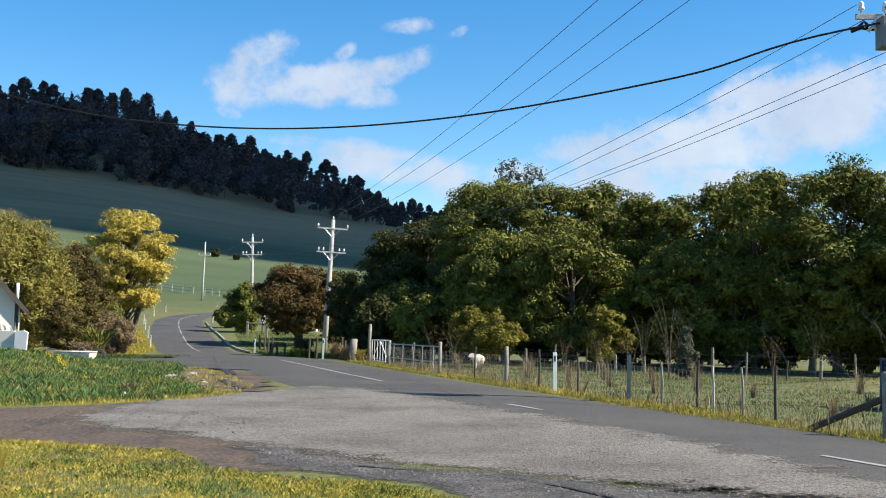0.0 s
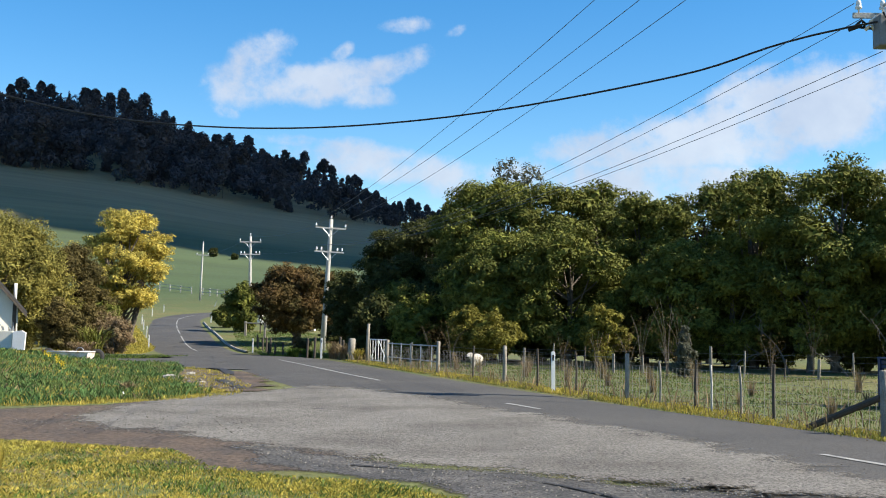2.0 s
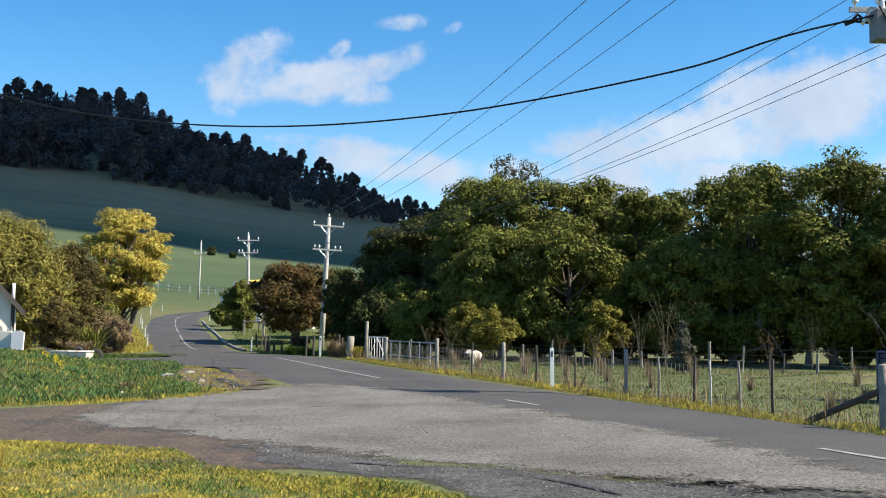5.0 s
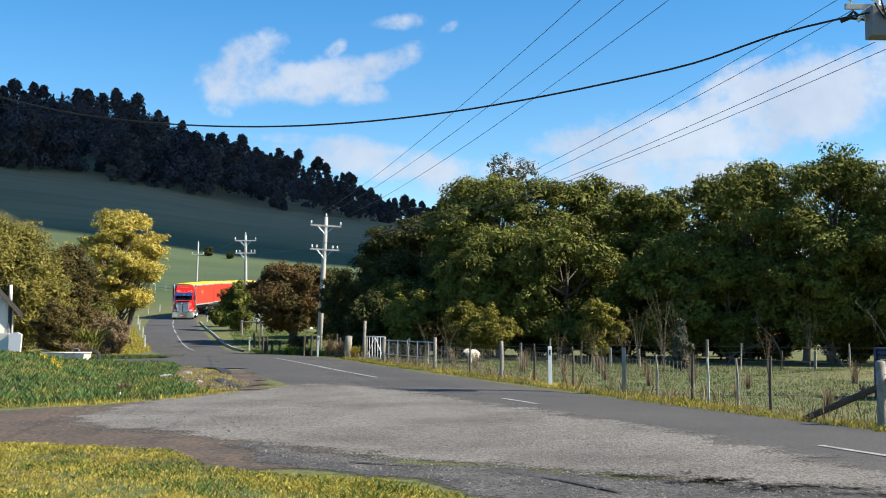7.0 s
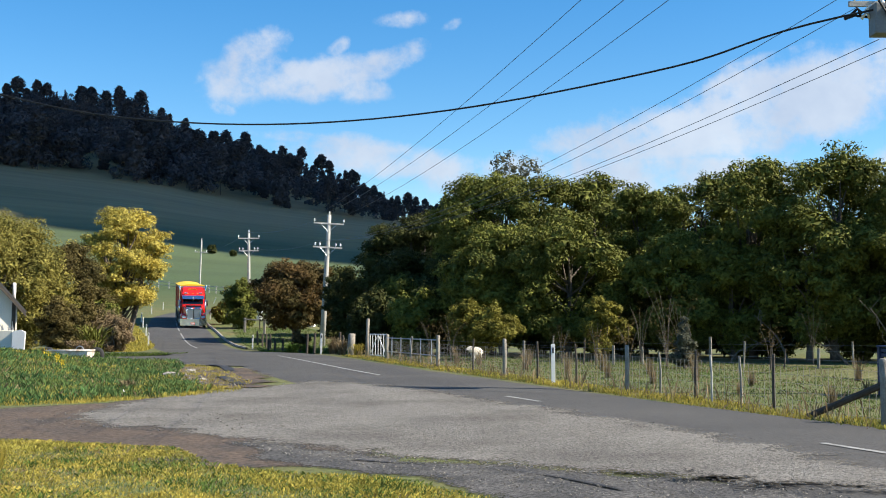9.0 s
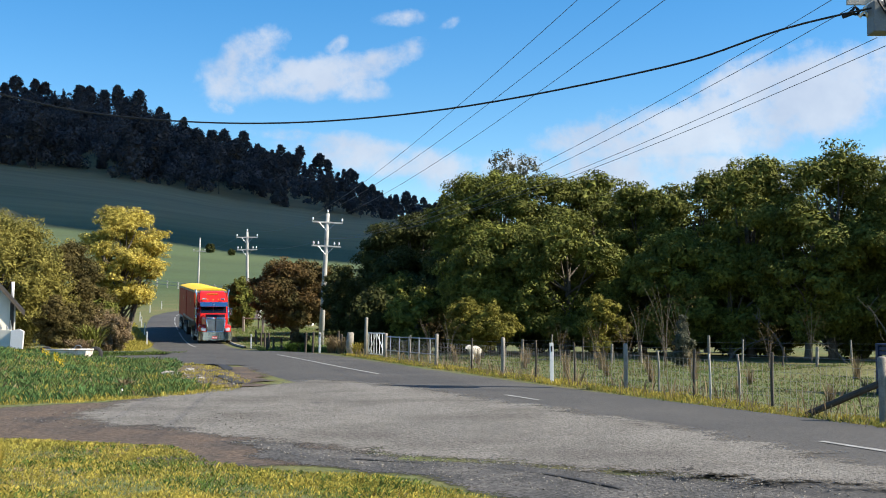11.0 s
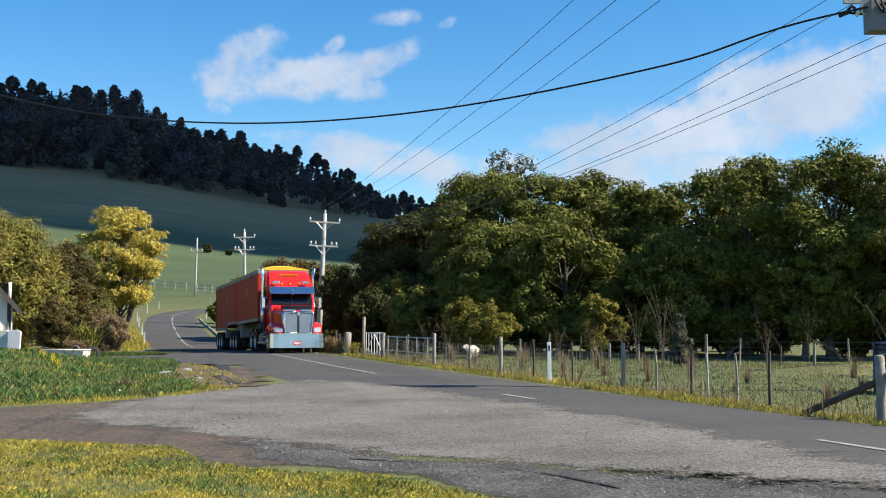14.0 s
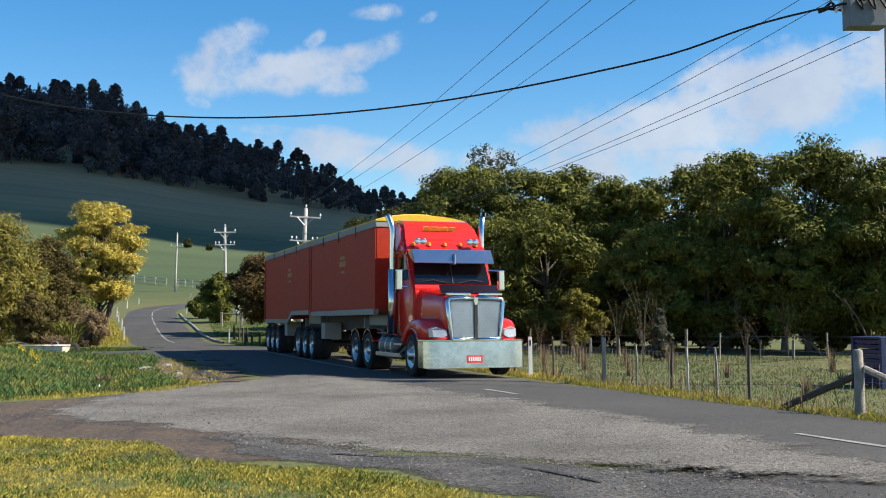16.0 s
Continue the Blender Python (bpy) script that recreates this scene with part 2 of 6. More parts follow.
def raw(name, verts, faces, mat, parent=None, label="", smooth=False):
    me = bpy.data.meshes.new(name)
    me.from_pydata(verts, [], faces)
    me.materials.append(mat)
    if smooth:
        me.shade_smooth()
    ob = new(name, me)
    ob.parent = parent
    if label:
        tagged(ob, label)
    return ob


def thing(name, label, category, group="", kind="", at=None):
    ob = new(name)
    ob.empty_display_size = 0.2
    if at is not None:
        ob.matrix_world = at
    return tagged(ob, label, category, group, kind)


def box(bm, lo, hi, bevel=0.0, m=None):
    r = bmesh.ops.create_cube(bm, size=1.0)
    c, s = [(a + b) / 2 for a, b in zip(lo, hi)], [b - a for a, b in zip(lo, hi)]
    mm = Matrix.Translation(c) @ Matrix.Diagonal((*s, 1))
    bmesh.ops.transform(bm, matrix=(m @ mm) if m else mm, verts=r["verts"])
    if bevel:
        es = list({e for v in r["verts"] for e in v.link_edges})
        bmesh.ops.bevel(bm, geom=es, offset=bevel, segments=2, affect="EDGES", profile=0.6)
    return bm


def tube(bm, pts, radii, sides=8, caps=True):
    """A tapered tube along points."""
    pts = [Vector(p) for p in pts]
    if isinstance(radii, (int, float)):
        radii = [radii] * len(pts)
    rings = []
    for i, p in enumerate(pts):
        d = (pts[min(i + 1, len(pts) - 1)] - pts[max(i - 1, 0)]).normalized()
        a = d.orthogonal().normalized() if i == 0 else (a0 - d * a0.dot(d)).normalized()
        a0 = a
        b = d.cross(a)
        rings.append([bm.verts.new(p + (a * math.cos(k * math.tau / sides) + b * math.sin(k * math.tau / sides)) * radii[i]) for k in range(sides)])
    for r0, r1 in zip(rings, rings[1:]):
        for k in range(sides):
            bm.faces.new((r0[k], r0[(k + 1) % sides], r1[(k + 1) % sides], r1[k]))
    if caps:
        bm.faces.new(rings[0][::-1]), bm.faces.new(rings[-1])
    return bm


def prism(bm, outline, axis_lo, axis_hi, axis="y", bevel=0.0):
    """Extrudes an outline of two coordinates along the third axis."""
    def at(p, v):
        return {"y": (p[0], v, p[1]), "x": (v, p[0], p[1]), "z": (p[0], p[1], v)}[axis]
    lo = [bm.verts.new(at(p, axis_lo)) for p in outline]
    hi = [bm.verts.new(at(p, axis_hi)) for p in outline]
    fs = [bm.faces.new(lo), bm.faces.new(hi[::-1])]
    n = len(outline)
    for i in range(n):
        fs.append(bm.faces.new((lo[i], hi[i], hi[(i + 1) % n], lo[(i + 1) % n])))
    bmesh.ops.recalc_face_normals(bm, faces=fs)
    if bevel:
        bmesh.ops.bevel(bm, geom=list({e for f in fs for e in f.edges}), offset=bevel, segments=2, affect="EDGES")
    return bm


def lathe(bm, profile, m=None, sides=20):
    """Turns a profile of (radius, height) round the local z axis."""
    m = m or Matrix()
    rings = [[bm.verts.new(m @ Vector((max(r, 0.0005) * math.cos(k * math.tau / sides), max(r, 0.0005) * math.sin(k * math.tau / sides), z))) for k in range(sides)] for r, z in profile]
    for a, b in zip(rings, rings[1:]):
        for k in range(sides):
            bm.faces.new((a[k], a[(k + 1) % sides], b[(k + 1) % sides], b[k]))
    return bm


# ---------------------------------------------------------------- ground
PROFILE = [(-400, 0), (55, 0), (62, -0.12), (70, -0.30), (78, -0.35), (84, -0.27), (92, 0.02), (105, 0.74), (112, 1.05), (139, 2.38), (170, 4.3), (200, 7.0)]
TREELINE = [(-0.60, 0.158), (-0.44, 0.143), (-0.39, 0.137), (-0.29, 0.125), (-0.19, 0.1065), (-0.09, 0.0935), (-0.042, 0.089), (0.01, 0.085), (0.11, 0.071), (0.4, 0.051)]
RIDGE = [(-0.60, 0.186), (-0.44, 0.183), (-0.39, 0.182), (-0.34, 0.1795), (-0.29, 0.179), (-0.227, 0.1495), (-0.172, 0.137), (-0.117, 0.128), (-0.082, 0.1145), (-0.042, 0.0945), (0.01, 0.0935), (0.11, 0.070), (0.4, 0.046)]


def knots(table, v):
    return float(np.interp(v, [k[0] for k in table], [k[1] for k in table]))


def ground_z(x, y):
    if y > 200:
        u = max(-0.6, min(0.4, x / y))
        z650, z1000 = 1.5 + 650 * knots(TREELINE, u), 1.5 + 1000 * knots(RIDGE, u)
        f = (y - 200) / 450
        if y < 650:
            z = 7.0 + (z650 - 7.0) * (0.75 * f + 0.25 * f * f)
        elif y < 1000:
            z = z650 + (z1000 - z650) * (y - 650) / 350
        else:
            z = max(20.0, z1000 - (y - 1000) * 0.06)
        return z + 1.2 * noise.noise(Vector((x / 60, y / 60, 0))) * min(1, (y - 200) / 60)
    z = knots(PROFILE, y)
    # the bank beside the side road
    d = max(0.0, 1 - math.hypot((x + 16.5) / 6.8, (y - 33) / 11.5))
    z += 0.78 * (d * d * (3 - 2 * d)) ** 0.75 if d > 0 else 0.0
    if d > 0:
        z += 0.16 * min(1.0, d * 3) * noise.noise(Vector((x * 0.55, y * 0.55, 3)))
    # rough ground in the paddock
    d = max(0.0, 1 - math.hypot((x - 12.2) / 3.5, (y - 33) / 1.6))
    z += 0.35 * d
    return z


def smooth_line(pts, step=1.5):
    """A smooth curve through points in plan, in even steps."""
    P = [Vector(p) for p in pts]
    out = []
    for i in range(len(P) - 1):
        a, b, c, d = P[max(i - 1, 0)], P[i], P[i + 1], P[min(i + 2, len(P) - 1)]
        n = max(2, int((c - b).length / step))
        for k in range(n):
            t = k / n
            out.append(0.5 * ((2 * b) + (c - a) * t + (2 * a - 5 * b + 4 * c - d) * t * t + (3 * b - a - 3 * c + d) * t ** 3))
    return out + [P[-1]]


def spread(lo, hi, fine_lo, fine_hi, step, grow=1.18):
    v = list(np.arange(fine_lo, fine_hi, step))
    s, a = step, fine_hi
    while a < hi:
        v.append(a)
        s *= grow
        a += s
    v.append(hi)
    s, a = step, fine_lo
    while a > lo:
        s *= grow
        a -= s
        v.insert(0, max(a, lo))
    return v


def build_ground():
    xs, ys = spread(-1600, 1400, -60, 30, 0.9, 1.10), spread(-400, 2600, -6, 210, 0.9, 1.06)
    verts = [(x, y, ground_z(x, y)) for y in ys for x in xs]
    n = len(xs)
    faces = [(j * n + i, j * n + i + 1, (j + 1) * n + i + 1, (j + 1) * n + i) for j in range(len(ys) - 1) for i in range(n - 1)]
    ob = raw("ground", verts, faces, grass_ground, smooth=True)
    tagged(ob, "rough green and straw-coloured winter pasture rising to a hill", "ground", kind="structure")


build_ground()
ROAD = smooth_line([(30, -75), (22, -45), (13, -11), (4.75, 13.3), (1.2, 22.5), (-2.6, 34), (-7.4, 50), (-12.4, 64), (-17.6, 80), (-21.2, 92), (-26.6, 112), (-30.5, 128),
                    (-32.4, 138), (-32.2, 147), (-28.5, 155), (-21, 160.5), (-10, 164.5), (8, 168), (40, 174), (90, 180)])


def normals(line):
    out = []
    for i in range(len(line)):
        d = (line[min(i + 1, len(line) - 1)] - line[max(i - 1, 0)]).normalized()
        out.append(Vector((d.y, -d.x)))       # to the right of the way along the list
    return out


def ribbon(name, line, left, right, lift, mat, parent=None, label="", cuts=6, edge=0.0, crown=0.0, seed=0):
    """A strip that lies on the ground along a line; edge roughens its sides."""
    nn, verts, faces = normals(line), [], []
    for i, (p, n) in enumerate(zip(line, nn)):
        wob = [edge * noise.noise(Vector((p.x * 0.9 + s * 31 + seed, p.y * 0.9, 0))) for s in (0, 1)]
        for k in range(cuts + 1):
            f = k / cuts
            off = (left + wob[0]) * (1 - f) + (right + wob[1]) * f
            q = p + n * off
            skirt = -0.05 if k in (0, cuts) and cuts > 2 else 0.0
            verts.append((q.x, q.y, ground_z(q.x, q.y) + lift + crown * (1 - (2 * f - 1) ** 2) + skirt))
    w = cuts + 1
    faces = [(i * w + k, i * w + k + 1, (i + 1) * w + k + 1, (i + 1) * w + k) for i in range(len(line) - 1) for k in range(cuts)]
    return raw(name, verts, faces, mat, parent, label, smooth=True)


ROAD_XY = np.array([[p.x, p.y] for p in ROAD])


def road_distance(x, y):
    return float(np.hypot(ROAD_XY[:, 0] - x, ROAD_XY[:, 1] - y).min())


def thinning(mat, width, softness=0.25):
    """Lets a loose surface break up into grains towards its rim."""
    nt = mat.node_tree
    N, L = nt.nodes.new, nt.links.new
    att, co, n1, n2 = N("ShaderNodeAttribute"), N("ShaderNodeTexCoord"), N("ShaderNodeTexNoise"), N("ShaderNodeTexNoise")
    att.attribute_name = "rim"
    for n, sc in ((n1, 1.6), (n2, 22.0)):
        n.inputs["Scale"].default_value, n.inputs["Detail"].default_value = sc, 5
        L(co.outputs["Object"], n.inputs["Vector"])
    add, rng, sh, tr = N("ShaderNodeMath"), N("ShaderNodeMapRange"), N("ShaderNodeMixShader"), N("ShaderNodeBsdfTransparent")
    add.operation = "MULTIPLY_ADD"
    add.inputs[1].default_value = width * 1.6
    L(n1.outputs["Fac"], add.inputs[0])
    add2 = N("ShaderNodeMath")
    add2.operation = "MULTIPLY_ADD"
    add2.inputs[1].default_value = width * 1.6
    L(n2.outputs["Fac"], add2.inputs[0]), L(att.outputs["Fac"], add.inputs[2]), L(add.outputs[0], add2.inputs[2])
    rng.inputs["From Min"].default_value, rng.inputs["From Max"].default_value = width * 1.75, width * (1.75 + softness)
    L(add2.outputs[0], rng.inputs["Value"]), L(rng.outputs[0], sh.inputs[0])
    surf = nt.nodes["Material Output"].inputs["Surface"]
    L(tr.outputs[0], sh.inputs[1]), L(surf.links[0].from_socket, sh.inputs[2]), L(sh.outputs[0], surf)
    return mat


def patch(name, outline, lift, mat, parent=None, label="", step=0.35, edge=0.25, seed=0, over_road=0.0):
    """A sheet on the ground inside an outline in plan, with a ragged rim."""
    pts = [Vector((p.x + edge * noise.noise(Vector((p.x * 1.3 + seed, p.y * 1.3, 1))), p.y + edge * noise.noise(Vector((p.x * 1.3, p.y * 1.3 + seed, 7))))) for p in smooth_line(list(outline) + [outline[0]], step)][:-1]
    bm = bmesh.new()
    vs = [bm.verts.new((p.x, p.y, 0)) for p in pts]
    bm.faces.new(vs)
    bmesh.ops.triangulate(bm, faces=bm.faces[:])
    for _ in range(5):
        es = [e for e in bm.edges if e.calc_length() > 0.7]
        if not es:
            break
        bmesh.ops.subdivide_edges(bm, edges=es, cuts=1)
        bmesh.ops.triangulate(bm, faces=bm.faces[:])
    thin = bm.verts.layers.float.new("rim")
    outer = np.array([[v.co.x, v.co.y] for v in bm.verts if any(e.is_boundary for e in v.link_edges)])
    for v in bm.verts:
        v[thin] = float(np.hypot(outer[:, 0] - v.co.x, outer[:, 1] - v.co.y).min())
        near_road = max(0.0, min(1.0, 1 - (road_distance(v.co.x, v.co.y) - 2.7) / 1.2))
        v.co.z = ground_z(v.co.x, v.co.y) + lift + (over_road - lift) * near_road
    rim = bmesh.ops.extrude_edge_only(bm, edges=[e for e in bm.edges if e.is_boundary])
    for v in rim["geom"]:
        if isinstance(v, bmesh.types.BMVert):
            v.co.z -= 0.05
    bm.normal_update()
    bmesh.ops.reverse_faces(bm, faces=[f for f in bm.faces if f.normal.z < -0.3])
    return part(name, bm, mat, parent, label)


def build_road():
    road = tagged(ribbon("road", ROAD, -3.05, 2.85, 0.03, asphalt, cuts=8, edge=0.12, crown=0.03), "worn grey asphalt country road curving away uphill", "road", kind="structure")
    # centre line, in worn strokes
    for a, b in ((12.0, 13.9), (20.9, 23.0), (31.2, 50.5), (79, 101), (104, 112), (113.5, 120), (122, 132), (134, 146)):
        seg = [p for p in smooth_line(ROAD, 0.6) if a <= p.y <= b and p.x < 10]
        if len(seg) > 2:
            ribbon("centre_line", seg[::-1] if seg[0].y > seg[-1].y else seg, -0.06, 0.06, 0.068, line_paint, road, "worn white centre line", cuts=2, edge=0.03)
    apron = patch("gravel_apron", [(1.5, 20.5), (-0.8, 25.6), (-3.2, 28.5), (-5.0, 25.5), (-6.2, 21.6), (-6.0, 17.6), (-4.2, 15.8), (-2.4, 14.1), (-1.0, 12.9), (0.6, 11.9), (1.9, 11.0), (3.4, 9.8), (4.9, 9.0), (4.6, 11.8), (3.2, 16.3)], 0.014, chipseal, edge=0.3, over_road=0.072)
    tagged(apron, "pale chip-seal apron with loose gravel where a side road meets", "gravel", kind="structure")
    side = patch("side_road", [(-9.5, 46.5), (-6.2, 50.0), (-8.6, 57.5), (-13.5, 60.5), (-22, 61.5), (-36, 62.5), (-36, 58.8), (-22, 57.2), (-14.5, 55.8), (-12.6, 53.5), (-13.4, 50), (-18, 48), (-26, 47.5), (-26, 44.8), (-17, 44.4), (-12, 43.0), (-8.4, 39.5), (-4.9, 39.5)], 0.026, asphalt, over_road=0.03, edge=0.2, seed=4)
    tagged(side, "worn grey side road joining the main road", "road", kind="structure")
    track = patch("dirt_track", [(-0.6, 12.9), (-1.4, 11.7), (-2.4, 11.7), (-3.8, 12.6), (-5.6, 13.6), (-10, 13.8), (-16, 13.4), (-16, 19.6), (-9, 19.6), (-6.6, 21.2), (-5.2, 23.4), (-3.4, 21.5), (-2.0, 17.6)], 0.007, dirt_track, over_road=0.007, edge=0.3, seed=9)
    tagged(track, "damp brown dirt track crossing the verge", "track", kind="structure")
    sh = patch("gravel_shoulder", [(-2.9, 14.6), (-2.0, 12.2), (-0.9, 11.3), (0.3, 10.2), (1.5, 8.4), (3.6, 7.4), (5.8, 7.6), (4.6, 9.6), (2.0, 11.3), (0.6, 12.3), (-1.2, 13.4), (-2.0, 14.6)], 0.010, bitumen_gravel, edge=0.35, seed=14, over_road=0.01)
    tagged(sh, "dark gravel shoulder along the broken seal edge", "gravel", kind="structure")
    verge = patch("bare_verge", [(-9.0, 39.2), (-6.6, 37.0), (-5.2, 33.0), (-4.3, 28.5), (-4.6, 25.6), (-6.6, 28.0), (-8.0, 32.0), (-10.5, 36.5), (-12.4, 40.2)], 0.03, dirt_track, over_road=0.03, edge=0.5, seed=21)
    tagged(verge, "bare brown earth beside the road edge", "ground", kind="structure")
    # broken edges of the seal and old patches
    for pts, w, up in (([(-8.3, 39.6), (-7.6, 38.6), (-6.9, 36.0), (-6.6, 34.6)], 0.16, 0.05), ([(-6.2, 31.2), (-5.5, 29.0), (-4.8, 26.9)], 0.13, 0.05), ([(-1.0, 12.45), (0.4, 11.75), (1.2, 10.95), (1.6, 10.2)], 0.025, 0.022)):
        ribbon("broken_seal_edge", smooth_line(pts, 0.3), -w, w, up, bitumen, road, "ragged black edge of old bitumen", cuts=2, edge=0.12)
    patch("bitumen_patch", [(-2.45, 20.9), (-2.1, 20.8), (-1.95, 20.95), (-2.25, 21.05)], 0.019, bitumen, road, "small dark bitumen patch", edge=0.05, step=0.15, over_road=0.019)
    # concrete kerb and gutter on the far bend
    kerb_line = smooth_line([(-27.5, 128), (-24.6, 116.7), (-20.5, 101.6), (-16.9, 88.5), (-14.0, 79.2)], 1.2)
    nn, verts = normals(kerb_line), []
    for p, n in zip(kerb_line, nn):
        z = ground_z(p.x, p.y)
        for off, dz in ((0.10, 0.05), (0.02, 0.06), (0.0, 0.14), (-0.12, 0.145), (-0.16, 0.0)):
            q = p + n * off
            verts.append((q.x, q.y, z + dz))
    faces = [(i * 5 + k, i * 5 + k + 1, (i + 1) * 5 + k + 1, (i + 1) * 5 + k) for i in range(len(kerb_line) - 1) for k in range(4)]
    tagged(raw("kerb", verts, faces, concrete), "pale concrete kerb and gutter along the bend", "kerb", kind="structure")


bitumen_gravel = material("dark_gravel", (0.050, 0.049, 0.048), 0.9, vary=0.6, scale=1.5, fine=26, bump=1.0, dirt=(0.095, 0.090, 0.085), dist=0.03, crisp=0.1)
for _m, _w in ((chipseal, 0.85), (dirt_track, 0.4), (bitumen_gravel, 0.45)):
    thinning(_m, _w, 0.45)
build_road()


def build_cloud():
    """An unseen cumulus, added high to the sun's side to keep the upper hillside in shade."""
    # wanted shade outline on the ground, carried up the sun's ray to the rim
    shade = [(-340, 585), (-250, 520), (-175, 450), (-120, 392), (-70, 345), (0, 300), (160, 290), (260, 700), (200, 1300), (-300, 1400), (-800, 1300), (-820, 800), (-560, 690)]
    rim = []
    for x, y in shade:
        rise = (850 - ground_z(x, y)) / to_sun.z
        rim.append((x + to_sun.x * rise, y + to_sun.y * rise))
    rim = smooth_line(rim + [rim[0]], 30)[:-1]
    mid = sum(rim, Vector((0, 0))) / len(rim)
    verts, faces, n = [], [], len(rim)
    rings = [(0.0, 0.0), (0.5, 0.0), (0.9, 0.02), (1.0, 0.12), (0.93, 0.45), (0.75, 0.75), (0.45, 0.95), (0.0, 1.0)]
    for f, up in rings:
        for p in rim:
            q = mid + (p - mid) * f
            k = noise.fractal(Vector((q.x / 90, q.y / 90, up * 2)), 1.0, 2.0, 5)
            q = q + (p - mid).normalized() * 12 * k * f
            verts.append((q.x, q.y, 850 + up * 130 * (1 + 0.5 * k)))
    faces = [(i * n + k, i * n + (k + 1) % n, (i + 1) * n + (k + 1) % n, (i + 1) * n + k) for i in range(len(rings) - 1) for k in range(n)]
    tagged(raw("cloud", verts, faces, cloud_white, smooth=True), "white unseen cumulus cloud added to shade the hillside", "cloud", kind="structure")


cloud_white = material("cloud", (0.85, 0.85, 0.86), 1.0, vary=0.04, scale=0.01, fine=0.06, bump=0.3, dirt=(0.75, 0.76, 0.78), spec=0.0, dist=4.0)
build_cloud()


# ---------------------------------------------------------------- trees and shrubs
def leaf_cloud(name, centres, radii, count, size, mat, parent, seed, up=0.35, flat=0.8, tufts=0):
    """Many small leaves in tufts, which sit on the outsides of uneven clumps."""
    r = np.random.default_rng(seed)
    C, Rr = np.array(centres, float), np.array(radii, float)
    if tufts:
        td = r.normal(size=(len(C), tufts, 3)) + np.array([0, 0, 0.45])
        td /= np.linalg.norm(td, axis=2)[:, :, None]
        reach = Rr[:, None] * (0.62 + 0.38 * r.random((len(C), tufts)))
        small = Rr[:, None] * (0.26 + 0.22 * r.random((len(C), tufts)))
        inner = C.copy(), Rr.copy()
        C = (C[:, None, :] + td * reach[:, :, None] * np.array([1, 1, flat])).reshape(-1, 3)
        Rr = small.reshape(-1)
    w = Rr ** 2
    idx = r.choice(len(C), count, p=w / w.sum())
    d = r.normal(size=(count, 3))
    d /= np.linalg.norm(d, axis=1)[:, None]
    rad = Rr[idx] * (0.45 + 0.6 * r.random(count) ** 0.6)
    pos = C[idx] + d * rad[:, None] * np.array([1, 1, flat])
    size = np.full(count, float(size))
    if tufts:                 # twiggy inner growth, larger and set back
        k = count // 4
        j = r.choice(len(inner[0]), k, p=inner[1] ** 2 / (inner[1] ** 2).sum())
        pos[:k] = inner[0][j] + d[:k] * (inner[1][j] * 0.62 * r.random(k) ** 0.5)[:, None] * np.array([1, 1, flat])
        size[:k] *= 2.0
    nrm = d * 1.0 + r.normal(size=(count, 3)) * 0.42 + np.array([0, 0, up])
    nrm /= np.linalg.norm(nrm, axis=1)[:, None]
    t = np.cross(nrm, r.normal(size=(count, 3)))
    t /= np.linalg.norm(t, axis=1)[:, None]
    b = np.cross(nrm, t)
    s = (size * (0.55 + 0.9 * r.random(count)))[:, None]
    V = np.stack([pos - t * s * 0.9 - b * s * 0.34, pos + t * s, pos - t * s * 0.25 + b * s * 0.52], 1).reshape(-1, 3)
    me = bpy.data.meshes.new(name)
    me.vertices.add(count * 3)
    me.vertices.foreach_set("co", V.ravel())
    me.loops.add(count * 3)
    me.loops.foreach_set("vertex_index", np.arange(count * 3))
    me.polygons.add(count)
    me.polygons.foreach_set("loop_start", np.arange(0, count * 3, 3))
    me.update(calc_edges=True)
    me.materials.append(mat)
    ob = new(name, me)
    ob.parent = parent
    return ob


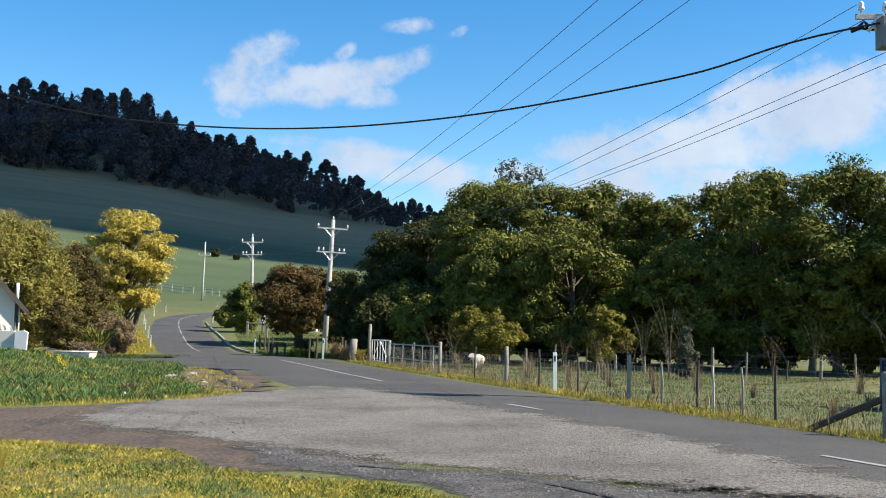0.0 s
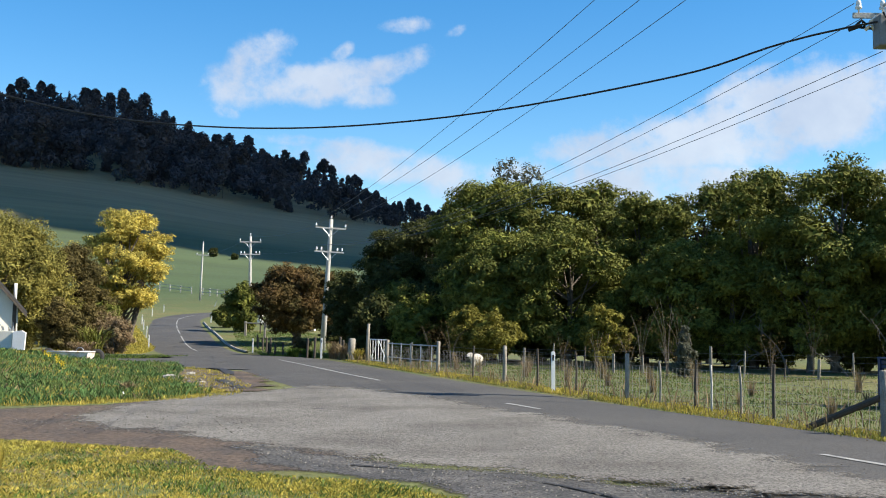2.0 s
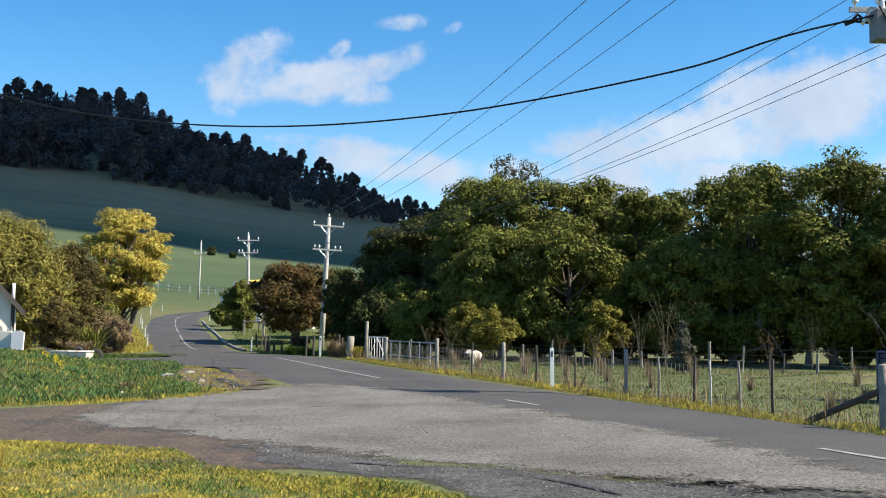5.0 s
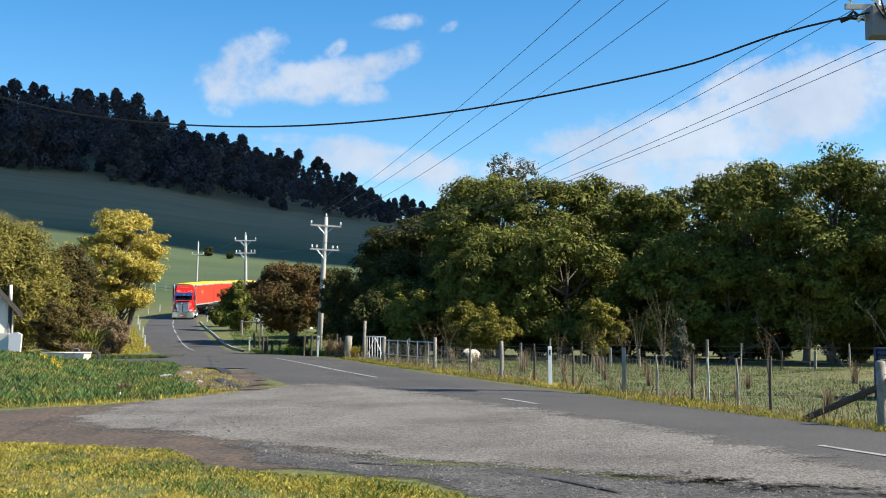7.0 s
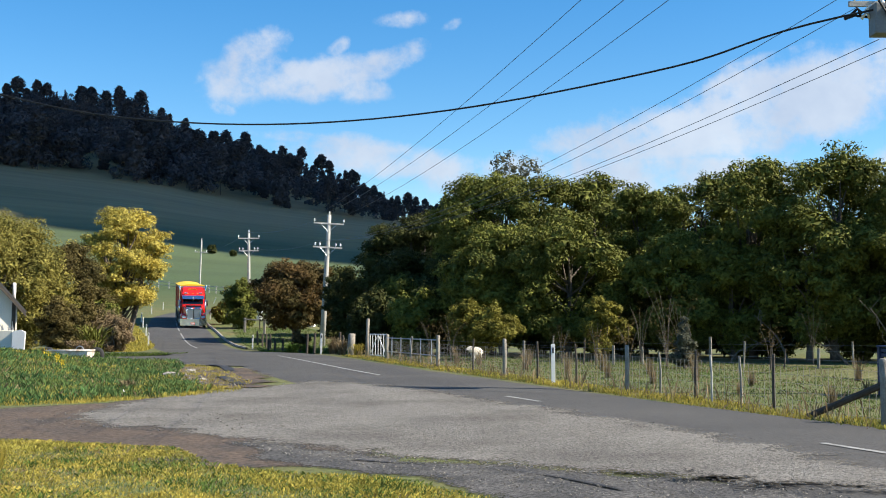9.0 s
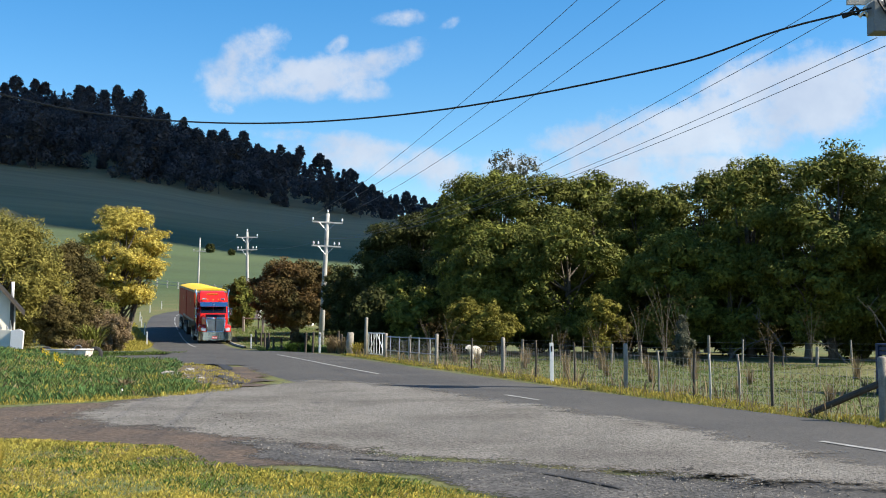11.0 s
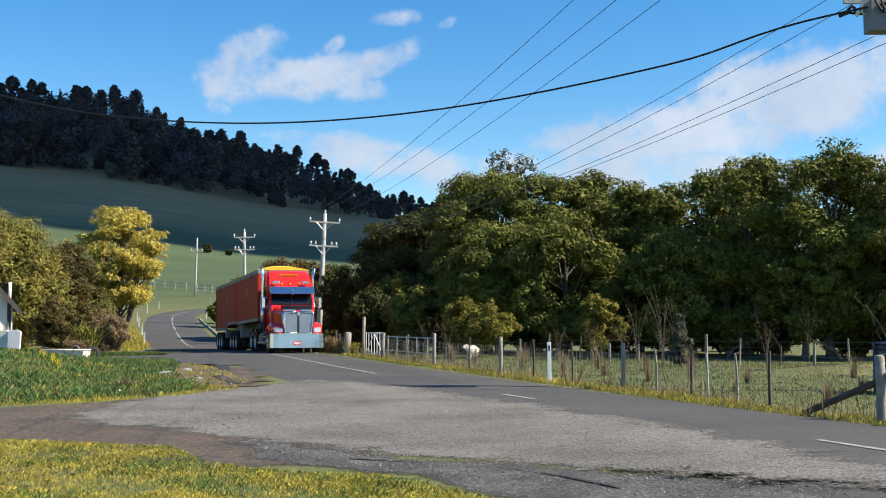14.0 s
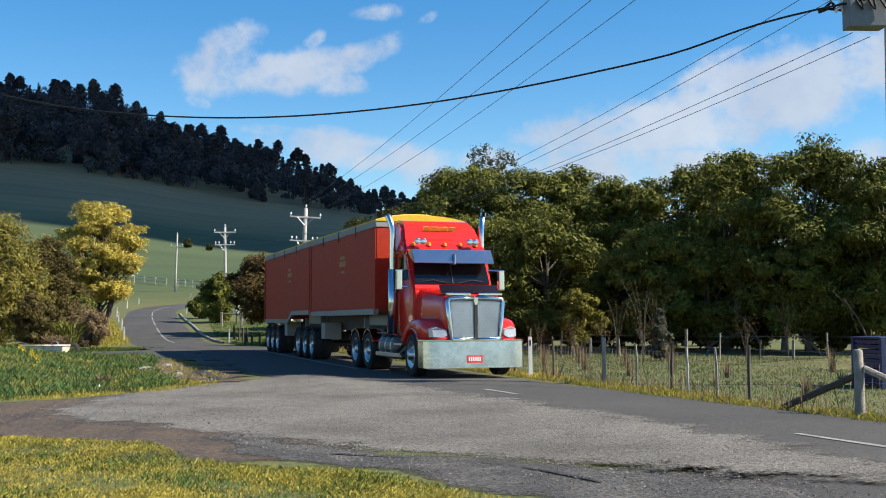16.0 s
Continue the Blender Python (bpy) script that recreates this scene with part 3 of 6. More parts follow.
def tree(name, label, x, y, h, w, mat, leaves, size, seed, base=0.18, trunk_r=None, bark_mat=None, form="round", depth=None, group="", lean=0.0, z=None, clump=0.24, stems=1, flat=0.8, dense=1.0, tufts=9):
    """A tapered trunk with limbs, and a crown of leaf clumps with gaps."""
    r = random.Random(seed)
    ob = thing(name, label, "shrub" if h < 3 else "tree", group, at=pose(x, y, (ground_z(x, y) if z is None else z) - 0.03, 0, 0, 0))
    depth = depth or w
    trunk_r = trunk_r or h * 0.018 + 0.03
    zc, rz = h * (1 + base) / 2, h * (1 - base) / 2
    centres, radii = [], []
    n = max(9, int((16 + h * 2.2) * dense))
    for i in range(n):
        for _ in range(30):
            a, v = r.uniform(0, math.tau), r.uniform(-1, 1)
            q = math.sqrt(max(0, 1 - v * v)) * r.uniform(0.45, 1.0) ** 0.5
            if form == "cone":
                q = (1 - (v + 1) / 2) * r.uniform(0.5, 1)
            if form == "umbrella" and v < -0.2 and r.random() < 0.75:
                continue
            break
        cr = clump * min(w, 2 * rz) * r.uniform(0.6, 1.25) * (0.55 if form == "cone" and v > 0.4 else 1)
        centres.append(((w / 2 - cr * 0.55) * q * math.cos(a) + lean * (v + 1), (depth / 2 - cr * 0.55) * q * math.sin(a), zc + (rz - cr * 0.6) * v))
        radii.append(cr)
    bm = bmesh.new()
    for k in range(stems):
        dx, dy = (r.uniform(-0.3, 0.3) * stems, r.uniform(-0.3, 0.3) * stems) if stems > 1 else (0, 0)
        top = Vector((lean + dx * 2.2, dy * 2, h * 0.72))
        path = [Vector((dx * 0.3, dy * 0.3, -0.1)), Vector((dx + r.uniform(-.1, .1) * w * 0.3, dy, h * 0.25)), Vector((dx * 1.6 + lean * 0.6 + r.uniform(-.1, .1) * w * 0.4, dy * 1.5, h * 0.5)), top]
        tube(bm, smooth3(path, 4), [trunk_r * f for f in np.linspace(1.15, 0.3, 13)], 8)
    for i, c in enumerate(centres):
        if i % 2 == 0 and c[2] > h * 0.2:
            z0 = max(h * 0.12, min(h * 0.6, c[2] * r.uniform(0.35, 0.75)))
            s0 = Vector((lean * z0 / h, 0, z0))
            mid = s0.lerp(Vector(c), 0.5) + Vector((r.uniform(-.2, .2), r.uniform(-.2, .2), -0.06 * h * r.random()))
            tube(bm, smooth3([s0, mid, Vector(c)], 3), [trunk_r * f for f in np.linspace(0.42, 0.08, 7)], 5, caps=False)
    part("trunk", bm, bark_mat or bark, ob, smooth=True)
    leaf_cloud("crown", centres, radii, leaves, size, mat, ob, seed, 0.5, flat, tufts)
    return ob


def smooth3(pts, n):
    out = []
    P = [Vector(p) for p in pts]
    for i in range(len(P) - 1):
        a, b, c, d = P[max(i - 1, 0)], P[i], P[i + 1], P[min(i + 2, len(P) - 1)]
        for k in range(n):
            t = k / n
            out.append(0.5 * ((2 * b) + (c - a) * t + (2 * a - 5 * b + 4 * c - d) * t * t + (3 * b - a - 3 * c + d) * t ** 3))
    return out + [P[-1]]


DARKT, OLIVET = "dark green wattle tree with a dense uneven crown", "olive green wattle tree with dense clumped foliage"
GROVE = [  # x, y, height, width, material, label, leaves, base
    (2.5, 60, 10.3, 6.6, leaf_mid, OLIVET, 15000, 0.10), (4.9, 58, 9.4, 5.8, leaf_mid, OLIVET, 13000, 0.10), (8.0, 61, 9.9, 6.2, leaf_mid, OLIVET, 14000, 0.1),
    (5.6, 52, 6.4, 5.6, leaf_mid, OLIVET, 13000, 0.08), (9.8, 56, 8.9, 5.0, leaf_mid, OLIVET, 12000, 0.1), (12.2, 55, 9.1, 5.4, leaf_mid, OLIVET, 12000, 0.1),
    (10.2, 50, 5.8, 5.0, leaf_mid, OLIVET, 12000, 0.1), (13.3, 49, 8.5, 4.4, leaf_mid, OLIVET, 9000, 0.22), (15.8, 46, 9.0, 6.6, leaf_mid, OLIVET, 17000, 0.12),
    (18.6, 44, 7.6, 5.4, leaf_mid, OLIVET, 13000, 0.1), (14.4, 45, 5.6, 3.6, leaf_mid, OLIVET, 7000, 0.3), (12.2, 48, 5.2, 4.2, leaf_mid, OLIVET, 9000, 0.15),
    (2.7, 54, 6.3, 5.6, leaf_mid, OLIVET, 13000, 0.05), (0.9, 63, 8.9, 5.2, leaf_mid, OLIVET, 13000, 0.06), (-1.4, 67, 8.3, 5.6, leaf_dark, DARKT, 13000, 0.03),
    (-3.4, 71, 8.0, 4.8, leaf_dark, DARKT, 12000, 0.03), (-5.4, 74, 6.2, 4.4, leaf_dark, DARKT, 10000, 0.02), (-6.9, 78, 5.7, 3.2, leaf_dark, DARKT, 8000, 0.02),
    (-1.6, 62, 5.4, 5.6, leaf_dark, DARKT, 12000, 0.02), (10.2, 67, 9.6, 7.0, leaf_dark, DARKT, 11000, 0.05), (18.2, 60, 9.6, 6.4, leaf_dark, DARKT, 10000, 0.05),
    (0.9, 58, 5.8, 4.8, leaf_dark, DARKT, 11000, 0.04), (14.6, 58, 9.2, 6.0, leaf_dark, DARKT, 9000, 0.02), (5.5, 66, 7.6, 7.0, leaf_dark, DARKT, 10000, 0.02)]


def build_trees():
    r = random.Random(31)
    for i, (x, y, h, w, mat, label, n, base) in enumerate(GROVE):
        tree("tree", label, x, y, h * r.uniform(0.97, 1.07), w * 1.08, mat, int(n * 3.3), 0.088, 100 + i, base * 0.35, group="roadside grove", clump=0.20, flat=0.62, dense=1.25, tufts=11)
    for k in range(24):
        x = -3.5 + 1.1 * k
        tree("understorey_shrub", "dark shrub filling the gaps beneath the grove", x, 57.5 + 1.5 * math.sin(k * 2.3) - 0.85 * max(0, x - 6), 3.4 + 0.6 * math.sin(k * 1.7), 3.4, leaf_mid if k % 3 else leaf_dark, 9000, 0.10, 500 + k, 0.0, group="grove understorey", clump=0.2)
    for x, y, h, w, k in ((3.3, 62.5, 11.3, 2.6, 0), (4.6, 62.0, 11.0, 2.2, 1), (8.2, 62.5, 10.3, 2.4, 2), (13.5, 58.5, 9.3, 2.0, 3)):
        tree("tree", "slender pale grey eucalypt rising above the grove", x, y, h, w, leaf_grey, 1500, 0.085, 240 + k, 0.62, bark_mat=pale_bark, trunk_r=0.11, group="pale eucalypts", clump=0.2, tufts=6)
    tree("shrub_tree", "light olive wattle sapling by the paddock fence", 1.55, 47, 2.7, 2.9, leaf_lit, 14000, 0.08, 201, 0.05)
    tree("shrub_tree", "light olive round wattle sapling in the paddock", 6.3, 45, 2.5, 2.1, leaf_lit, 11000, 0.07, 202, 0.18)
    tree("shrub", "grey upright shrub in the paddock", 8.0, 38, 1.75, 0.95, leaf_grey, 4500, 0.07, 203, 0.05, form="cone")
    tree("tree", "round tree with rusty brown and green foliage", -12.3, 92, 6.6, 7.8, leaf_brown, 50000, 0.11, 204, 0.10, trunk_r=0.28, clump=0.22, flat=0.7, dense=1.7)
    tree("tree", "dark evergreen tree behind the power pole", -9.4, 99, 5.6, 5.0, leaf_dark, 12000, 0.14, 221, 0.0)
    tree("tree", "dark evergreen tree behind the power pole", -11.8, 122, 6.2, 5.0, leaf_dark, 10000, 0.16, 222, 0.0)
    tree("tree", "dark evergreen tree behind the lawn", -16.2, 128, 5.4, 5.0, leaf_dark, 9000, 0.16, 223, 0.0)
    tree("tree", "green garden tree beside the bend", -19.8, 110, 4.8, 3.9, leaf_mid, 16000, 0.13, 205, 0.02)
    tree("shrub", "clipped olive bush at the road bend", -23.2, 118, 2.3, 2.8, leaf_mid, 8000, 0.11, 206, 0.0)
    tree("tree", "large cypress with yellow-green clumped foliage", -25.9, 66.5, 7.9, 7.4, leaf_left, 100000, 0.085, 207, 0.0, clump=0.2, dense=2.2, tufts=10)
    tree("tree", "brownish evergreen tree on the roadside bank", -23.4, 70.5, 6.7, 4.4, leaf_bronze, 42000, 0.085, 208, 0.0, clump=0.2, dense=1.6)
    tree("wattle_tree", "wattle tree in bright yellow blossom", -25.7, 90, 11.1, 7.3, leaf_yellow, 60000, 0.10, 209, 0.22, stems=3, bark_mat=bark, clump=0.19, flat=0.55, dense=1.9, tufts=10)
    tree("tree", "pale green conical tree", -4.6, 80, 8.9, 2.6, leaf_lit, 8000, 0.14, 210, 0.1, form="cone")


build_trees()


def build_forest():
    """Tall dark eucalypts along the ridge: a few kinds, repeated."""
    r = random.Random(5)
    kinds = []
    for k in range(7):
        h = (30, 26, 33, 22, 28, 36, 24)[k]
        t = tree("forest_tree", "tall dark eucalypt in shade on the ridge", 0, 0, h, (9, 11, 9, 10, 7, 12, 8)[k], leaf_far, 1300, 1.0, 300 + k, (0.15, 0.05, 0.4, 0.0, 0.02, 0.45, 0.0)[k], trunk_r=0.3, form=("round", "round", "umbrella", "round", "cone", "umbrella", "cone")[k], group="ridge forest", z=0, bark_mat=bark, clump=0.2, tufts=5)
        kinds.append(t)
    spots = []
    for i in range(222):
        u = r.uniform(-0.47, 0.05)
        f = r.random() ** 1.25
        y = 655 + 345 * f
        spots.append((u * y, y))
    for i in range(70):      # the crest
        u = -0.46 + 0.50 * (i + r.random()) / 70
        spots.append((u * 1000, 1000 + r.uniform(-15, 5)))
    for i, (x, y) in enumerate(spots):
        k = knots([(-0.5, 1.0), (-0.25, 1.0), (-0.1, 0.62), (0.0, 0.45), (0.1, 0.4)], x / y) * r.uniform(0.85, 1.12)
        m = pose(x, y, ground_z(x, y) - 0.4, 0, 0, r.uniform(0, 360)) @ Matrix.Diagonal((k, k, k, 1))
        if i < 7:
            kinds[i].matrix_basis = m
        else:
            c = copy_thing(kinds[r.randrange(7)], pose(0, 0, 0))
            c.matrix_basis = m
    centres, radii = [], []
    for i in range(1300):
        u = r.uniform(-0.49, 0.05)
        y = 662 + 330 * r.random()
        k = knots([(-0.5, 1.0), (-0.25, 1.0), (-0.1, 0.55), (0.0, 0.40), (0.1, 0.35)], u)
        centres.append((u * y, y, ground_z(u * y, y) + r.uniform(2, 23) * k))
        radii.append(r.uniform(4.5, 7) * k)
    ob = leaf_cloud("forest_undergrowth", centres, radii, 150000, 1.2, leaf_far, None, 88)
    tagged(ob, "dense dark undergrowth below the ridge forest", "undergrowth", kind="stuff")


build_forest()


# ---------------------------------------------------------------- power poles and lines
def sag(a, b, drop, n=24):
    a, b = Vector(a), Vector(b)
    return [a.lerp(b, i / n) - Vector((0, 0, 4 * drop * (i / n) * (1 - i / n))) for i in range(n + 1)]


def insulator(m, parent):
    bm = lathe(bmesh.new(), [(0.0, 0), (0.02, 0), (0.02, 0.08), (0.07, 0.09), (0.075, 0.14), (0.045, 0.16), (0.06, 0.18), (0.055, 0.24), (0.03, 0.28), (0, 0.28)], m, 10)
    part("insulator", bm, porcelain, parent, "white porcelain insulator", smooth=True)


def power_pole(x, y, top, lean, turn, arms, r=0.16, braces=True):
    z0 = ground_z(x, y)
    ob = thing("power_pole", "weathered grey timber power pole with cross-arms", "power pole", "power poles along the road", at=pose(x, y, z0 - 0.05, 0, lean, turn))
    h = top - z0
    part("pole", tube(bmesh.new(), [(0, 0, -0.3), (0, 0, h * 0.4), (0, 0, h * 0.8), (0, 0, h)], [r * 1.15, r, r * 0.85, r * 0.75], 14), pole_wood, ob, smooth=True)
    for az, w, pins in arms:
        a = part("cross_arm", box(bmesh.new(), (-w / 2, -0.17, az - 0.06), (w / 2, -0.06 - r * 0.3, az + 0.06), 0.01), pole_wood, ob)
        for px in pins:
            insulator(pose(px, -0.14, az + 0.06), a)
        if braces:
            for s in (-1, 1):
                part("brace", tube(bmesh.new(), [(s * w * 0.26, -0.2, az - 0.04), (s * 0.05, -0.2, az - 0.62)], 0.02, 6), galv, ob)
    if arms[0][0] < h - 0.05:
        insulator(pose(0, 0, h), ob)
    return ob


def cable(name, label, pts, r, mat):
    tagged(part(name, tube(bmesh.new(), pts, r, 6), mat, None, smooth=True), label, "cable")


tank_grey = material("transformer_grey", (0.17, 0.18, 0.19), 0.5, vary=0.15, scale=3, fine=20, bump=0.05)


def build_poles():
    power_pole(-9.28, 85, 9.75, 2.6, 8, [(9.30, 2.3, (-1.1, 1.1)), (7.50, 2.2, (-0.95, -0.6, 0.6, 0.95))], 0.19)
    power_pole(-20.55, 118, 11.0, -0.8, 5, [(9.05, 2.2, (-1.05, 1.05)), (7.75, 2.1, (-0.95, -0.6, 0.6, 0.95))], 0.17)
    power_pole(-40.44, 185, 15.1, 1.6, 5, [(7.5, 2.1, (-0.9, 0.9))], 0.16, braces=False)
    near = power_pole(10.25, 24.2, 9.6, 0, 0, [(8.47, 3.1, (-1.42, -0.9, 0.9, 1.42))], 0.17)
    bm = box(bmesh.new(), (-1.15, -0.62, 7.71), (-0.34, -0.19, 8.38), 0.03)
    tr = part("transformer", bm, tank_grey, near, "grey steel transformer box")
    for s in (-0.93, -0.66, -0.40):
        part("bushing", lathe(bmesh.new(), [(0.0, 0), (0.05, 0), (0.07, 0.05), (0.04, 0.08), (0.065, 0.12), (0.04, 0.16), (0.055, 0.2), (0, 0.24)], pose(s, -0.40, 8.38), 10), porcelain, tr, smooth=True)
        loop = [Vector((s - 0.05 + 0.16 * math.sin(k / 10 * math.pi) - 0.12 * (k / 10), -0.68, 8.5 - 0.38 * math.sin(k / 10 * math.pi) - 0.10 * (k / 10))) for k in range(11)]
        part("jumper_lead", tube(bmesh.new(), loop, 0.022, 6), cable_black, near, smooth=True)
    # clamps, fuse holders and stay clutter round the arm
    for k, (x, y, z) in enumerate(((-1.50, -0.2, 8.22), (-1.2, -0.2, 8.30), (-0.95, -0.3, 8.62), (-0.55, -0.3, 8.66), (-1.32, -0.24, 8.12))):
        part("fuse_holder", tube(bmesh.new(), [(x, y, z), (x + 0.10, y - 0.05, z + 0.12), (x + 0.2, y, z + 0.02)], [0.045, 0.03, 0.05], 8), (cable_black, porcelain, galv)[k % 3], near, smooth=True)
    part("cable_clamp", tube(bmesh.new(), [(-1.66, -0.2, 8.14), (-1.45, -0.2, 8.2), (-1.1, -0.15, 8.18)], [0.05, 0.03, 0.03], 8), cable_black, near, smooth=True)
    # thick bundled cable across the road, and bare conductors along it
    cable("service_cable", "thick black aerial cable sagging over the road", smooth3([(17, 19.0, 8.7), (8.62, 24, 8.15), (5.21, 25.76, 7.42), (0.01, 29.4, 7.09), (-5.13, 31.7, 7.12), (-10.6, 35, 7.97), (-15.1, 37.3, 9.16), (-19.3, 39.6, 10.6)], 8), 0.023, cable_black)
    for k, dx in enumerate((-1.1, 0.0, 1.1)):
        a = (3.85 + 1.0 * k, 22.0, 9.0)
        back = (a[0] + 6.5, -30, 9.6)
        end = (-8.95 + dx, 85, 9.55 + (0.3 if k == 1 else 0))
        cable("conductor", "thin grey bare overhead conductor", sag(end, a, 0.55) + sag(a, back, 0.3)[1:], 0.009, cable_grey)
    for a, dx, drop in (((8.75, 24.1, 8.70), -0.95, 1.42), ((9.1, 24.1, 8.48), -0.6, 1.40), ((9.32, 24, 7.63), 0.6, 1.0), ((9.7, 24, 7.54), 0.95, 0.92)):
        cable("conductor", "thin grey bare overhead conductor", sag((-9.0 + dx, 85, 7.75), a, drop), 0.008, cable_grey)
    for a, b in (((-9.0, 85, 7.8), (-20.6, 118, 9.4)), ((-8.9, 85, 9.7), (-20.6, 118, 11.0)), ((-20.6, 118, 11.0), (-40.2, 185, 13.2))):
        cable("conductor", "thin grey bare overhead conductor", sag(a, b, 0.5), 0.008, cable_grey)


build_poles()


# ---------------------------------------------------------------- the road train
red_paint = material("red_truck_paint", (0.66, 0.016, 0.010), 0.26, vary=0.06, scale=1.5, fine=18, bump=0.02, dirt=(0.50, 0.020, 0.014), spec=0.4, coat=0.6)
red_side = material("red_trailer_paint", (0.40, 0.036, 0.018), 0.55, vary=0.16, scale=0.5, fine=6, bump=0.03, dirt=(0.32, 0.055, 0.030), spec=0.14)
chrome = material("polished_chrome", (0.60, 0.61, 0.63), 0.16, metal=1.0, vary=0.05, scale=3, fine=20, bump=0.02)
bumper_steel = material("worn_bumper_chrome", (0.54, 0.55, 0.57), 0.19, metal=1.0, vary=0.12, scale=2.5, fine=9, bump=0.10)
alloy = material("brushed_alloy", (0.55, 0.56, 0.57), 0.34, metal=1.0, vary=0.12, scale=3, fine=30, bump=0.05)
grille_mesh = material("grille_mesh", (0.50, 0.51, 0.52), 0.38, metal=0.9, vary=0.4, scale=12, fine=70, bump=0.8)
tyre_rubber = material("tyre_rubber", (0.016, 0.016, 0.017), 0.85, vary=0.2, scale=6, fine=50, bump=0.2, dirt=(0.035, 0.032, 0.030))
chassis_black = material("chassis_black", (0.020, 0.020, 0.021), 0.6, vary=0.25, scale=3, fine=30, bump=0.1, dirt=(0.045, 0.040, 0.035))
rail_grey = material("grey_rail", (0.27, 0.26, 0.24), 0.6, vary=0.15, scale=2, fine=20, bump=0.05, dirt=(0.22, 0.20, 0.18))
tarp_yellow = material("yellow_tarpaulin", (0.70, 0.46, 0.03), 0.6, vary=0.12, scale=1.2, fine=10, bump=0.2, dirt=(0.55, 0.36, 0.03))
# alloy of tank and steps, darkened to stand for the shade they sit in
tank_alloy = material("shaded_alloy", (0.16, 0.16, 0.165), 0.5, metal=0.8, vary=0.2, scale=3, fine=20, bump=0.1)
gold_paint = material("gold_lettering", (0.72, 0.47, 0.04), 0.45, vary=0.05, bump=0)
faded_gold = material("faded_gold_lettering", (0.40, 0.17, 0.04), 0.5, vary=0.2, bump=0)
plate_red = material("red_plate", (0.58, 0.05, 0.04), 0.5, vary=0.05, bump=0)
plate_white = material("white_bar", (0.75, 0.72, 0.70), 0.5, vary=0.05, bump=0)
amber = material("amber_lens", (0.75, 0.25, 0.02), 0.2, vary=0.05, bump=0)
lens = material("headlamp_lens", (0.46, 0.47, 0.49), 0.12, metal=0.3, vary=0.15, scale=20, fine=60, bump=0.2)
tinted = glass("dark_windscreen", (0.012, 0.016, 0.022))
smoked = glass("smoked_acrylic", (0.02, 0.012, 0.012), 0.08)


def loft(bm, sections):
    rings = [[bm.verts.new(p) for p in s] for s in sections]
    n = len(rings[0])
    fs = []
    for a, b in zip(rings, rings[1:]):
        for k in range(n):
            fs.append(bm.faces.new((a[k], a[(k + 1) % n], b[(k + 1) % n], b[k])))
    fs += [bm.faces.new(rings[0][::-1]), bm.faces.new(rings[-1])]
    bmesh.ops.recalc_face_normals(bm, faces=fs)
    return bm


def dome(x, w, zb, zt, r):
    """A cross-section with a rounded top."""
    return [(x, -w, zb), (x, -w * 1.01, (zb + zt) / 2), (x, -w, zt - r), (x, -w + 0.12 * r, zt - 0.5 * r), (x, -w + 0.4 * r, zt - 0.15 * r), (x, -w + r, zt), (x, 0, zt + 0.02),
            (x, w - r, zt), (x, w - 0.4 * r, zt - 0.15 * r), (x, w - 0.12 * r, zt - 0.5 * r), (x, w, zt - r), (x, w * 1.01, (zb + zt) / 2), (x, w, zb)]


WHEELS = []       # every wheel, with its radius
WHEEL_R = 0.52


def wheel_meshes(width, deep):
    t = bmesh.new()
    w = width / 2
    m = pose(0, 0, 0, 90)
    lathe(t, [(0.30, -w * 0.9), (0.34, -w), (0.46, -w), (0.505, -w * 0.86), (0.52, -w * 0.6), (0.52, -w * 0.12), (0.50, -w * 0.06), (0.50, w * 0.06), (0.52, w * 0.12), (0.52, w * 0.6), (0.505, w * 0.86), (0.46, w), (0.34, w), (0.30, w * 0.9)], m, 32)
    me_t = bpy.data.meshes.new("wheel")
    t.to_mesh(me_t), t.free()
    me_t.materials.append(tyre_rubber), me_t.shade_smooth()
    r = bmesh.new()
    for s in (-1, 1):
        mm = m @ pose(0, 0, 0, 0 if s > 0 else 180)
        d = w - deep
        lathe(r, [(0.345, w * 0.93), (0.315, w * 0.99), (0.295, w * 0.9), (0.27, d + 0.02), (0.20, d), (0.13, d + 0.03), (0.12, d + 0.11), (0.07, d + 0.14), (0.0, d + 0.145)], mm, 28)
        for k in range(10):      # wheel nuts
            a = k * math.tau / 10
            tube(r, [mm @ Vector((0.165 * math.cos(a), 0.165 * math.sin(a), d - 0.01)), mm @ Vector((0.165 * math.cos(a), 0.165 * math.sin(a), d + 0.06))], 0.016, 6)
        for k in range(10):      # hand holes, as dark studs set into the disc
            a = (k + 0.5) * math.tau / 10
            tube(r, [mm @ Vector((0.235 * math.cos(a), 0.235 * math.sin(a), d - 0.01)), mm @ Vector((0.235 * math.cos(a), 0.235 * math.sin(a), d + 0.008))], 0.026, 6)
    me_r = bpy.data.meshes.new("rim")
    r.to_mesh(me_r), r.free()
    me_r.materials.append(alloy), me_r.shade_smooth()
    return me_t, me_r


SINGLE, DUAL = wheel_meshes(0.32, 0.06), wheel_meshes(0.62, 0.15)


def add_wheel(parent, x, y, meshes):
    w = new("wheel", meshes[0])
    w.parent, w.location = parent, (x, y, WHEEL_R)
    rim = new("rim", meshes[1])
    rim.parent = w
    tagged(rim, "polished alloy wheel rim")
    WHEELS.append((w, Vector((x, y, WHEEL_R))))


